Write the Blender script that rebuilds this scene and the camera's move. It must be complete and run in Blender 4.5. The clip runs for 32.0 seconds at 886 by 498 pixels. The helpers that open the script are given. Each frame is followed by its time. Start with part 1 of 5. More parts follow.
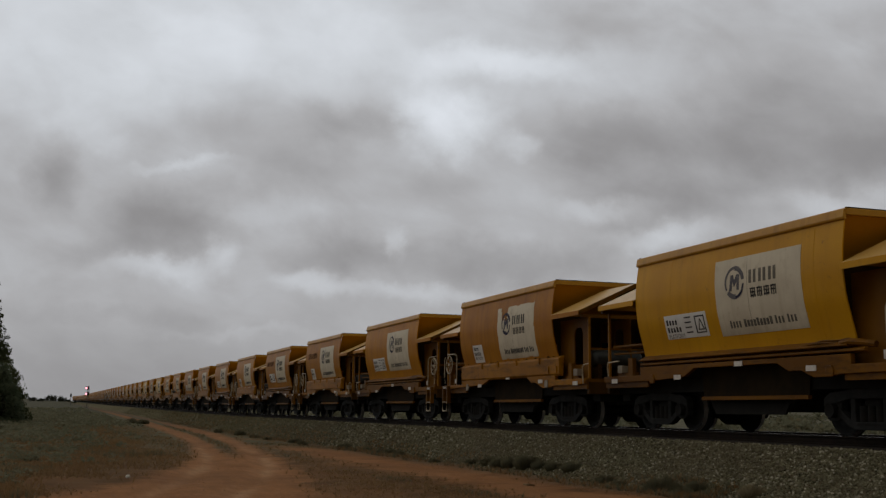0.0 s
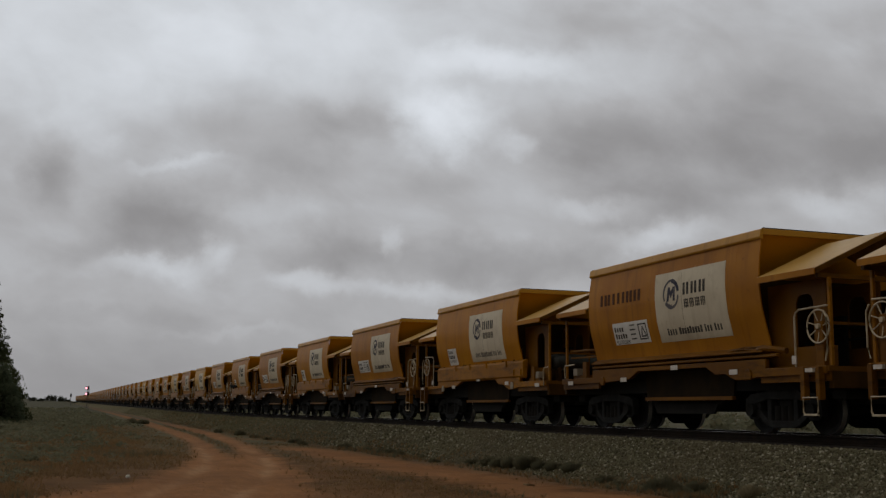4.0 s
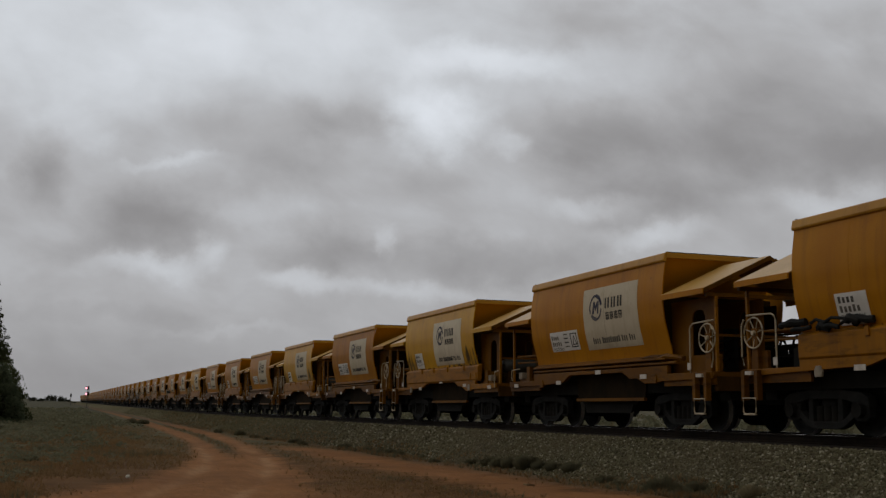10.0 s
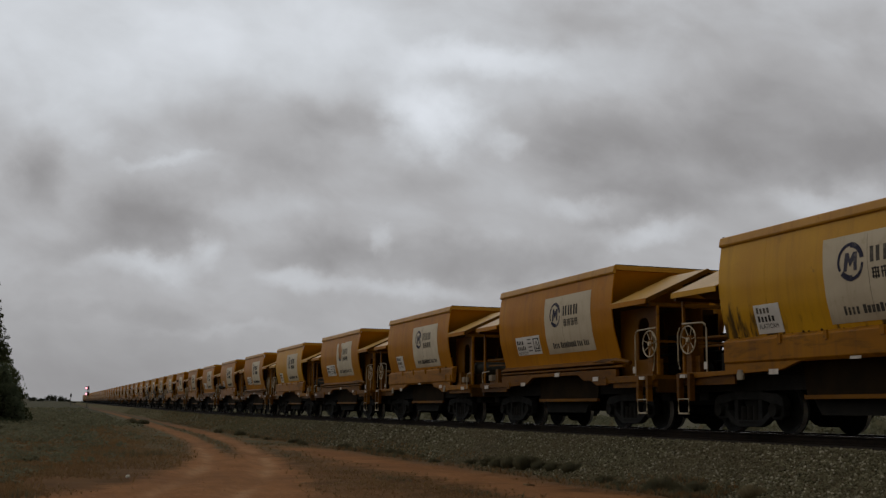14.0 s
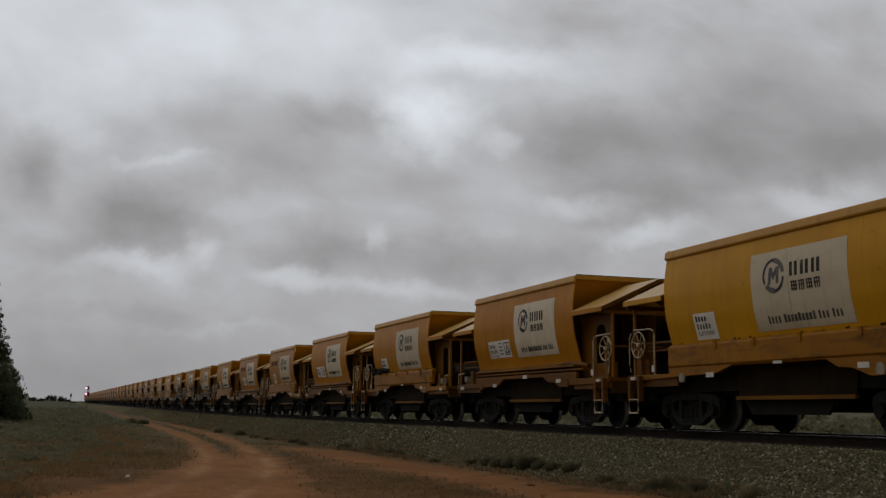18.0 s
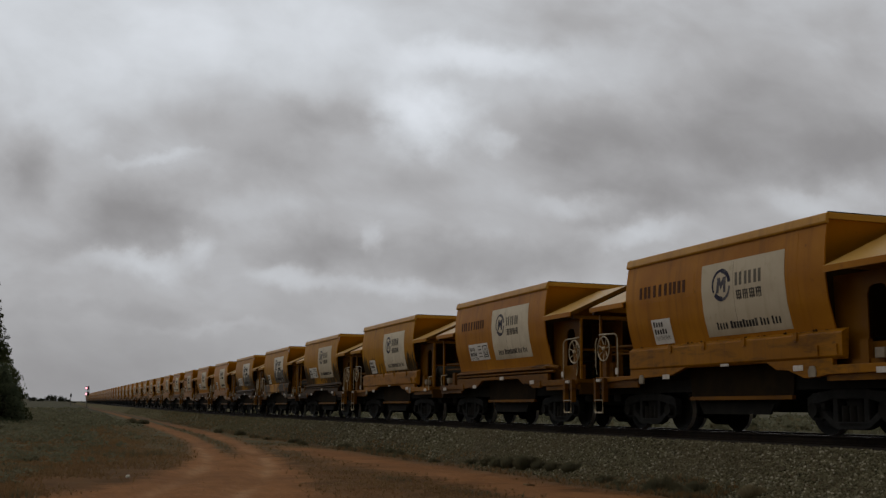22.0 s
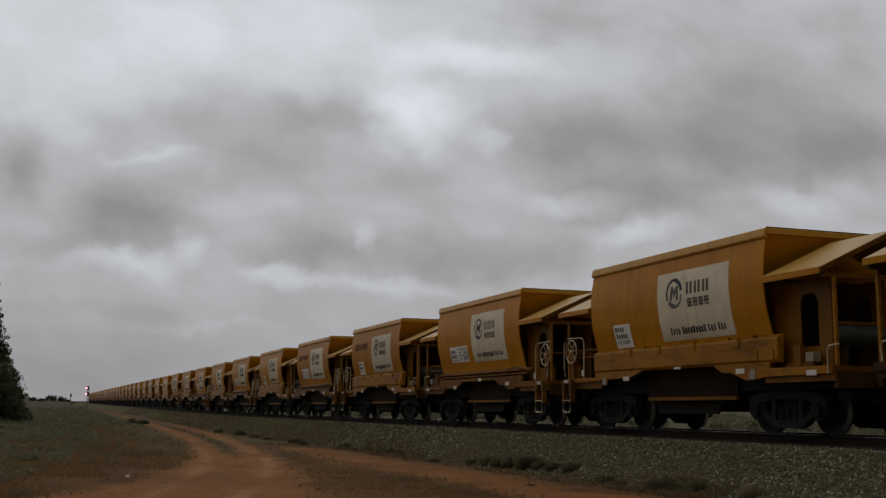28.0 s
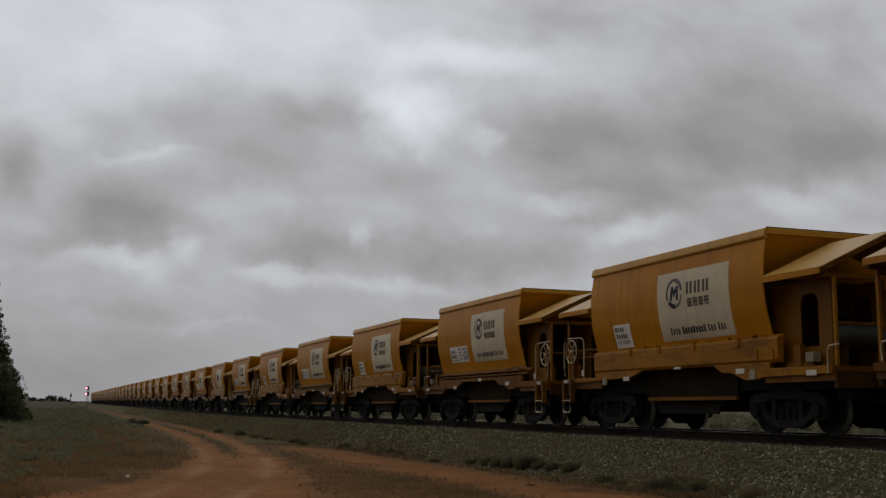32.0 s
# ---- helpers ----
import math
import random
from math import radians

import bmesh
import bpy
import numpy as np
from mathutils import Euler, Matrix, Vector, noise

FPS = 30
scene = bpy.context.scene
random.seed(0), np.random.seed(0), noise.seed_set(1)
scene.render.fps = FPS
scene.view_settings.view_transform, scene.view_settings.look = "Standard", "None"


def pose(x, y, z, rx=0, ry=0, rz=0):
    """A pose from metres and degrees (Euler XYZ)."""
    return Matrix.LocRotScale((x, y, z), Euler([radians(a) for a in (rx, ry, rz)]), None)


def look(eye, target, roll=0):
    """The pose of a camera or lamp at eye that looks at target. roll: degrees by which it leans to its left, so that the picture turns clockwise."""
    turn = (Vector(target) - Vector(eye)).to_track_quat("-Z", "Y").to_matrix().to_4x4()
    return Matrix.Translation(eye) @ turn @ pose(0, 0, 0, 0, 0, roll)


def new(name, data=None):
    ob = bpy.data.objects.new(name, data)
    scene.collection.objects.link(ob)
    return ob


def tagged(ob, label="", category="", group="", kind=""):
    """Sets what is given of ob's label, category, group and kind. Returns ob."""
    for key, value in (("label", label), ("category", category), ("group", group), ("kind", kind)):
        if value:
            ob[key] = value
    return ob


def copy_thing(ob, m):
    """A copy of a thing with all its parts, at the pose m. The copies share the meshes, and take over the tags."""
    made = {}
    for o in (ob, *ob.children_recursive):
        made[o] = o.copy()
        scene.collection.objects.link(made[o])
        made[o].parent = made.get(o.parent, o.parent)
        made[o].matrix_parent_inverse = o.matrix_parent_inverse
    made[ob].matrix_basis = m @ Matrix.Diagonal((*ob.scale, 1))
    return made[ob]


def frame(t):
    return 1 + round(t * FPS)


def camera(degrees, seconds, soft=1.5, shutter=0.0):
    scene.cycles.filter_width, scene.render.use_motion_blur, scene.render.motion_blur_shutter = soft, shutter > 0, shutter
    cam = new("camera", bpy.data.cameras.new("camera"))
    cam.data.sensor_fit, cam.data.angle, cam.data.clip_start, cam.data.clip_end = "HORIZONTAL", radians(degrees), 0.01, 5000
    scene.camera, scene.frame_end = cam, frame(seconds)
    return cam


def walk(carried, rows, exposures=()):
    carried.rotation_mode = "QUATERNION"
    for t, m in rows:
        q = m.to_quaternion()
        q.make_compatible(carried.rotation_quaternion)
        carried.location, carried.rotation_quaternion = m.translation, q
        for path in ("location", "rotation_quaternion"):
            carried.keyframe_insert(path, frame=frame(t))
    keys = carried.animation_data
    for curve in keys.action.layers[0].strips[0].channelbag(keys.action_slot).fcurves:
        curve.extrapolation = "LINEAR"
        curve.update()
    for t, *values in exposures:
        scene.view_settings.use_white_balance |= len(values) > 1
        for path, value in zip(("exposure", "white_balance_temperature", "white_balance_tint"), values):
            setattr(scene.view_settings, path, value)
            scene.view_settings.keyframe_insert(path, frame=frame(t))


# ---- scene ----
# ---- the camera: on a tripod beside a dirt track, looking along the railway ----
EYE = (0.0, 0.0, 1.45)
cam = camera(44.34, 32.0, soft=1.35)
YAW, TILT, LEAN = 19.716, 8.438, 0.50
AIM = (math.sin(radians(YAW)) * math.cos(radians(TILT)), math.cos(radians(YAW)) * math.cos(radians(TILT)), EYE[2] + math.sin(radians(TILT)))
walk(cam, [(0.0, look(EYE, AIM, LEAN)), (32.0, look(EYE, AIM, LEAN))])

# ---- the line of the railway: straight past the camera, then a slight bend and climb, and far off a turn to the left ----
PITCH = 11.61          # from wagon to wagon
TRACK_X, RAIL_Z = 14.36, 1.05


def soft_ramp(s, start, width):
    return width * np.log1p(np.exp(min((s - start) / width, 50.0))) if (s - start) / width < 50 else s - start


def bend(y):
    return 0.0078 * soft_ramp(y, 75, 12) + 0.007 * soft_ramp(y, 480, 20) - 0.040 * soft_ramp(y, 690, 25)


def rise(y):
    return 0.0055 * soft_ramp(y, 85, 12)


def on_track(y, x=0.0, z=0.0):
    e = 1.0
    turn = math.degrees(math.atan((bend(y + e) - bend(y - e)) / (2 * e)))
    climb = math.degrees(math.atan((rise(y + e) - rise(y - e)) / (2 * e)))
    return pose(TRACK_X + bend(y) + x, y, RAIL_Z + rise(y) + z, climb, 0, -turn)


# how far the train has run towards the camera and past it, second by second
RUN = [(0, 0.0), (1, 10.97), (2, 21.98), (3, 33.03), (4, 44.07), (5, 55.08), (6, 66.08), (7, 77.05), (8, 88.10), (9, 99.15), (10, 110.2), (11, 121.18), (12, 132.15),
       (13, 143.25), (14, 154.3), (15, 165.4), (16, 176.5), (17, 187.56), (18, 198.62), (19, 209.78), (20, 220.97), (21, 232.17), (22, 243.35), (23, 254.57), (24, 265.78),
       (25, 277.05), (26, 288.4), (27, 299.8), (28, 311.23), (29, 322.72), (30, 334.3), (31, 345.95), (32, 357.67)]
FIRST_Y = 18.705       # middle of wagon 0 at the start

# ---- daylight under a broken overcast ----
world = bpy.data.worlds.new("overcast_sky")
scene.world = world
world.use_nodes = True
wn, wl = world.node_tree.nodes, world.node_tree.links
sky = wn.new("ShaderNodeTexSky")
sky.sky_type, sky.sun_disc, sky.sun_elevation, sky.sun_rotation = "NISHITA", False, radians(54), radians(239)
sky.dust_density = 4.0
grey = wn.new("ShaderNodeMix")
grey.data_type = "RGBA"
grey.inputs[0].default_value = 0.75
wl.new(sky.outputs[0], grey.inputs["A"])
grey.inputs["B"].default_value = (5.0, 4.57, 3.5, 1)
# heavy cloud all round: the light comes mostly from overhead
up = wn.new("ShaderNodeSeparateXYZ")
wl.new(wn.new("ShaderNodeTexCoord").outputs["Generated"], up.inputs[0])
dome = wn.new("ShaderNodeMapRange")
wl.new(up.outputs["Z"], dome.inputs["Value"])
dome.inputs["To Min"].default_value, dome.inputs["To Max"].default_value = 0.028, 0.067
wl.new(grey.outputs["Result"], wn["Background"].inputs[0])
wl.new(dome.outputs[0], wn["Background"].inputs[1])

sun = new("sun", bpy.data.lights.new("sun", "SUN"))
sun.data.energy, sun.data.angle, sun.data.color = 0.22, radians(40), (1.0, 0.95, 0.88)
SUN_TO = Vector((-0.50, -0.30, 0.81))
sun.matrix_world = look(SUN_TO * 50, (0, 0, 0))


# ---- materials ----
class Nodes:
    """A short way to wire a node tree."""
    def __init__(self, name, rough=0.7, metal=0.0):
        self.m = bpy.data.materials.new(name)
        self.m.use_nodes = True
        self.t = self.m.node_tree
        self.b = self.t.nodes["Principled BSDF"]
        self.b.inputs["Roughness"].default_value = rough
        self.b.inputs["Metallic"].default_value = metal
        if rough >= 0.75:      # dusty, matt things
            self.b.inputs["Specular IOR Level"].default_value = 0.06
        self.tc = self.t.nodes.new("ShaderNodeTexCoord")

    def n(self, kind, **inputs):
        node = self.t.nodes.new("ShaderNode" + kind)
        for k, v in inputs.items():
            self.put(node, k.replace("_", " "), v)
        return node

    def put(self, node, socket, v):
        s = node.inputs[int(socket)] if socket.isdigit() else node.inputs[socket]
        if isinstance(v, bpy.types.NodeSocket):
            self.t.links.new(v, s)
        else:
            s.default_value = v

    def noise(self, scale, detail=4.0, rough=0.55, vec=None, stretch=None, distort=0.0):
        vec = vec or self.tc.outputs["Object"]
        if stretch:
            mp = self.n("Mapping", Vector=vec)
            mp.inputs["Scale"].default_value = stretch
            vec = mp.outputs[0]
        node = self.n("TexNoise", Vector=vec, Scale=scale, Detail=detail, Roughness=rough, Distortion=distort)
        return node.outputs["Fac"]

    def ramp(self, fac, lo, hi):
        node = self.n("MapRange", Value=fac)
        node.interpolation_type = "SMOOTHSTEP"
        node.inputs["From Min"].default_value, node.inputs["From Max"].default_value = lo, hi
        return node.outputs[0]

    def math(self, op, a, b=0.0):
        node = self.t.nodes.new("ShaderNodeMath")
        node.operation = op
        self.put(node, "0", a)
        self.put(node, "1", b)
        return node.outputs[0]

    def mix(self, fac, a, b):
        node = self.t.nodes.new("ShaderNodeMix")
        node.data_type = "RGBA"
        for s, v in (("Factor", fac), ("A", a), ("B", b)):
            if isinstance(v, tuple):
                v = (*v, 1.0)[:4]
            self.put(node, s, v)
        return node.outputs["Result"]

    def color(self, v):
        self.put(self.b, "Base Color", (*v, 1.0) if isinstance(v, tuple) else v)

    def bump(self, height, strength=0.3, distance=0.02):
        node = self.n("Bump", Height=height, Strength=strength, Distance=distance)
        self.t.links.new(node.outputs[0], self.b.inputs["Normal"])


def plain(name, a, b, scale=3.0, rough=0.7, metal=0.0, bump=0.0, fine=30.0, gloss=0.5):
    k = Nodes(name, rough, metal)
    if rough < 0.75:
        k.b.inputs["Specular IOR Level"].default_value = gloss
    f = k.ramp(k.noise(scale, 5), 0.3, 0.7)
    g = k.noise(fine, 3)
    c = k.mix(f, a, b)
    k.color(k.mix(k.math("MULTIPLY", g, 0.35), c, tuple(v * 0.55 for v in a)))
    if bump:
        k.bump(g, bump, 0.01)
    return k.m


def paint(name, a, b, dirt=0.35, soot=0.0, gloss=0.4, stained=0.18):
    """Sun-bleached wagon paint with ore dust, runs and rust."""
    k = Nodes(name, 0.5)
    o = k.tc.outputs["Object"]
    fade = k.ramp(k.noise(0.55, 4), 0.3, 0.7)
    runs = k.ramp(k.noise(1.0, 5, 0.6, o, (1.0, 5.0, 0.35)), 0.48, 0.72)
    grain = k.noise(28, 4)
    c = k.mix(fade, tuple(v * 0.9 for v in a), tuple(v * 0.9 for v in b))
    c = k.mix(k.math("MULTIPLY", runs, dirt), c, (0.13, 0.057, 0.014))
    rust = k.ramp(k.noise(4.0, 6, 0.7), 0.62, 0.75)
    c = k.mix(k.math("MULTIPLY", rust, 0.55), c, (0.09, 0.035, 0.016))
    c = k.mix(k.math("MULTIPLY", grain, 0.18), c, (0.16, 0.08, 0.016))
    stain = k.ramp(k.noise(2.1, 7, 0.68, o, (1.0, 0.8, 1.3)), 0.60, 0.70)
    c = k.mix(k.math("MULTIPLY", stain, stained), c, (0.050, 0.026, 0.011))
    if stained > 0.5:      # oily smears that run along the train
        smear = k.ramp(k.noise(1.7, 8, 0.66, o, (1.0, 0.55, 2.6), 0.4), 0.50, 0.66)
        c = k.mix(k.math("MULTIPLY", smear, 0.5), c, (0.030, 0.017, 0.007))
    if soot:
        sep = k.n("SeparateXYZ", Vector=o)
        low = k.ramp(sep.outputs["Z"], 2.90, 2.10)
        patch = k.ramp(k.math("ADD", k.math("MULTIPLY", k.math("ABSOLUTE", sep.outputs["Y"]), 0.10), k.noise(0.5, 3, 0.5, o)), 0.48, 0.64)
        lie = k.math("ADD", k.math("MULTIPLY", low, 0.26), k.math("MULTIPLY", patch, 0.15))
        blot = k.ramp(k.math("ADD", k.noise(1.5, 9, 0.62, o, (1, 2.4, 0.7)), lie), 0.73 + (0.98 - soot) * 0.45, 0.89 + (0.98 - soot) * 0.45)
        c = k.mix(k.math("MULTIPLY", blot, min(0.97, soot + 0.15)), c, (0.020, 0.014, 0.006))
    k.color(c)
    k.put(k.b, "Roughness", k.math("ADD", k.math("MULTIPLY", grain, 0.2), 0.32))
    k.b.inputs["Specular IOR Level"].default_value = gloss
    k.bump(k.math("ADD", k.noise(0.9, 3), k.math("MULTIPLY", grain, 0.1)), 0.25, 0.03)
    return k.m


PAINT = paint("faded_orange_paint", (0.500, 0.211, 0.002), (0.405, 0.155, 0.002), 0.28, 0.0, 0.09, 0.22)
PAINT_BRIGHT = paint("bright_yellow_paint", (0.64, 0.322, 0.005), (0.54, 0.258, 0.005), 0.14, 0.0, 0.12)
PAINT_SMUDGED = paint("smudged_yellow_paint", (0.64, 0.345, 0.007), (0.54, 0.27, 0.008), 0.2, 0.76, 0.18)
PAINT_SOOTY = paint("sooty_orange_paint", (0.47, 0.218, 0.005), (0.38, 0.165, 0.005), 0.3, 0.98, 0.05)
PAINT_RUSTY = paint("rust_browned_orange_paint", (0.46, 0.192, 0.012), (0.34, 0.132, 0.010), 0.38, 0.0, 0.08)
# rim: a paler orange paints in the sky's highlight along the top edge
RIM = paint("sky_lit_rim_paint", (0.54, 0.28, 0.030), (0.45, 0.215, 0.022), 0.25, 0.0, 0.2)
# end sheets: colour raised above the hull's to stand for light on them
END = paint("lightened_end_paint", (0.56, 0.245, 0.010), (0.46, 0.190, 0.008), 0.25, 0.0, 0.1)
ROOF = paint("pale_canopy_paint", (0.60, 0.37, 0.10), (0.50, 0.29, 0.07), 0.2)
GRIME = paint("grime_over_orange_paint", (0.042, 0.021, 0.005), (0.022, 0.012, 0.004), 0.4, 0.0, 0.05)
# orange paint of sheltered parts, with their shade mixed into the colour
DUSTY_SHADED = paint("dusty_shaded_paint", (0.185, 0.078, 0.004), (0.105, 0.042, 0.004), 0.45, 0.0, 0.06)
# dusty, stained paint below the hoppers; the dimmer light there is in the colour
LOWER = paint("dusty_shaded_lower_paint", (0.350, 0.146, 0.003), (0.235, 0.092, 0.004), 0.5, 0.0, 0.08, 0.6)
FRAME = paint("dusty_shaded_frame_paint", (0.195, 0.080, 0.004), (0.105, 0.041, 0.004), 0.55, 0.0, 0.06, 0.6)
DARK = plain("grimy_black_steel", (0.017, 0.018, 0.018), (0.028, 0.028, 0.027), 5, 0.8, 0.0, 0.3, 30.0, 0.2)
DARKER = plain("oily_shaded_iron", (0.020, 0.019, 0.017), (0.014, 0.014, 0.013), 4, 0.85, 0.0, 0.3, 30.0, 0.15)
# chute panel: brown paint taken down to include the shade beneath the wagon
PANEL = plain("shade_browned_panel_paint", (0.024, 0.015, 0.006), (0.014, 0.010, 0.005), 3, 0.85, 0.0, 0.2)
TREAD = plain("polished_wheel_tread", (0.80, 0.79, 0.77), (0.66, 0.65, 0.63), 6, 0.28, 0.75)
RAIL_TOP = plain("polished_rail_head", (0.55, 0.54, 0.53), (0.46, 0.45, 0.44), 2, 0.22, 0.95)
RAIL_SIDE = plain("rusty_rail_side", (0.026, 0.019, 0.014), (0.016, 0.013, 0.011), 6, 0.85, 0.2, 0.3)
WHITE_RAIL = plain("pale_painted_tube", (0.50, 0.43, 0.30), (0.36, 0.28, 0.17), 5, 0.5)


def vinyl(name, a, b, c):
    """White banner vinyl; each banner has weathered to its own shade."""
    k = Nodes(name, 0.6)
    own = k.n("ObjectInfo").outputs["Random"]
    col = k.mix(k.ramp(k.noise(1.3, 5), 0.3, 0.7), a, b)
    col = k.mix(k.math("MULTIPLY", k.ramp(own, 0.25, 1.0), 0.45), col, c)
    col = k.mix(k.math("MULTIPLY", k.ramp(k.noise(3.2, 6, 0.65), 0.55, 0.75), 0.45), col, (0.33, 0.26, 0.16))
    col = k.mix(k.math("MULTIPLY", k.ramp(k.noise(1.2, 5, 0.6, None, (1, 6, 0.5)), 0.5, 0.75), 0.35), col, (0.36, 0.29, 0.19))
    foot = k.ramp(k.math("ADD", k.n("SeparateXYZ", Vector=k.tc.outputs["Object"]).outputs["Z"], k.math("MULTIPLY", k.noise(1.6, 6, 0.65), 0.7)), 2.62, 2.20)
    k.color(k.mix(k.math("MULTIPLY", foot, 0.5), col, (0.20, 0.155, 0.095)))
    k.b.inputs["Specular IOR Level"].default_value = 0.2
    return k.m


POSTER = vinyl("weathered_white_vinyl", (0.62, 0.555, 0.425), (0.53, 0.465, 0.35), (0.42, 0.35, 0.24))


def blackened(name, a, b):
    """White vinyl whose lower half is smeared black."""
    k = Nodes(name, 0.6)
    o = k.tc.outputs["Object"]
    c = k.mix(k.ramp(k.noise(1.3, 5), 0.3, 0.7), a, b)
    low = k.ramp(k.n("SeparateXYZ", Vector=o).outputs["Z"], 2.95, 2.35)
    blot = k.ramp(k.math("ADD", k.noise(2.2, 8, 0.65), k.math("MULTIPLY", low, 0.34)), 0.66, 0.76)
    k.color(k.mix(k.math("MULTIPLY", blot, 0.93), c, (0.018, 0.015, 0.011)))
    return k.m


POSTER_SOOTY = blackened("blackened_white_vinyl", (0.62, 0.57, 0.47), (0.52, 0.47, 0.37))
PLATE = plain("white_data_plate", (0.70, 0.69, 0.66), (0.62, 0.60, 0.56), 2.5, 0.5)


def ink(name, a, worn):
    """Print that has bleached to a different degree on each banner."""
    k = Nodes(name, 0.7)
    k.b.inputs["Specular IOR Level"].default_value = 0.08
    own = k.ramp(k.n("ObjectInfo").outputs["Random"], 0.35, 1.0)
    c = k.mix(k.math("MULTIPLY", own, 0.45), a, worn)
    k.color(k.mix(k.math("MULTIPLY", k.ramp(k.noise(7.0, 5, 0.65), 0.55, 0.7), 0.5), c, worn))
    return k.m


INK = ink("dark_navy_print", (0.035, 0.036, 0.062), (0.26, 0.24, 0.22))
INK_BLACK = ink("black_print", (0.034, 0.033, 0.034), (0.27, 0.24, 0.19))
INK_BROWN = plain("old_brown_lettering", (0.075, 0.038, 0.024), (0.115, 0.056, 0.032), 5, 0.7, 0.0, 0.0, 30.0, 0.05)
FOLD = plain("creased_vinyl", (0.30, 0.26, 0.20), (0.22, 0.18, 0.13), 5, 0.6)
REFLECTOR = plain("dusty_white_reflector", (0.62, 0.58, 0.52), (0.45, 0.40, 0.34), 6, 0.35)
BOX = plain("dusty_grey_box_paint", (0.30, 0.26, 0.20), (0.20, 0.165, 0.12), 6, 0.6, 0.0, 0.0, 30.0, 0.2)
TANK = plain("grey_green_air_tank", (0.055, 0.062, 0.060), (0.035, 0.038, 0.036), 4, 0.6, 0.2)
SLEEPER = plain("grey_sleeper", (0.11, 0.10, 0.09), (0.07, 0.06, 0.05), 4, 0.9, 0.0, 0.3)
BARK = plain("dark_bark", (0.05, 0.038, 0.028), (0.03, 0.024, 0.02), 8, 0.9, 0.0, 0.5)
BONE = plain("pale_litter", (0.75, 0.73, 0.68), (0.6, 0.58, 0.52), 9, 0.6)


def leafy(name, a, b, c):
    k = Nodes(name, 0.75)
    info = k.n("NewGeometry")
    f = info.outputs["Random Per Island"]
    col = k.mix(k.ramp(f, 0.1, 0.6), a, b)
    col = k.mix(k.ramp(k.math("FRACT", k.math("MULTIPLY", f, 7.3)), 0.55, 0.95), col, c)
    col = k.mix(k.ramp(k.noise(0.35, 3), 0.35, 0.65), col, a)
    k.color(col)
    thin = k.n("BsdfTranslucent", Color=col)
    both = k.n("MixShader", Fac=0.5)
    k.t.links.new(k.b.outputs[0], both.inputs[1])
    k.t.links.new(thin.outputs[0], both.inputs[2])
    k.t.links.new(both.outputs[0], k.t.nodes["Material Output"].inputs[0])
    return k.m


DRY_GRASS = leafy("dry_grass", (0.215, 0.128, 0.058), (0.30, 0.205, 0.108), (0.155, 0.090, 0.042))
DARK_GRASS = leafy("grey_tussock", (0.118, 0.114, 0.070), (0.150, 0.142, 0.088), (0.19, 0.158, 0.090))
PALE_GRASS = leafy("pale_dry_tussock", (0.25, 0.21, 0.125), (0.31, 0.26, 0.16), (0.19, 0.16, 0.095))
SALTBUSH = leafy("grey_green_saltbush", (0.150, 0.148, 0.092), (0.215, 0.208, 0.135), (0.185, 0.150, 0.085))
NEEDLES = leafy("dark_green_needles", (0.054, 0.062, 0.028), (0.080, 0.090, 0.040), (0.115, 0.120, 0.056))
PALE_NEEDLES = leafy("grey_green_needles", (0.090, 0.110, 0.066), (0.12, 0.145, 0.088), (0.15, 0.165, 0.10))
FAR_LEAVES = leafy("far_dark_foliage", (0.030, 0.034, 0.024), (0.042, 0.046, 0.03), (0.055, 0.055, 0.035))


def stone_material():
    k = Nodes("ballast_stone", 0.85)
    f = k.n("NewGeometry").outputs["Random Per Island"]
    c = k.mix(k.ramp(f, 0.0, 0.7), (0.055, 0.051, 0.031), (0.148, 0.137, 0.086))
    c = k.mix(k.ramp(k.math("FRACT", k.math("MULTIPLY", f, 9.1)), 0.84, 0.99), c, (0.34, 0.32, 0.245))
    c = k.mix(k.math("MULTIPLY", k.ramp(k.noise(0.25, 4), 0.4, 0.7), 0.6), c, (0.125, 0.102, 0.066))
    away = k.ramp(k.n("SeparateXYZ", Vector=k.tc.outputs["Object"]).outputs["Y"], 40, 85)
    k.color(k.mix(k.math("MULTIPLY", away, 0.7), c, (0.122, 0.108, 0.056)))
    k.bump(k.noise(60, 3), 0.3, 0.01)
    return k.m


STONE = stone_material()


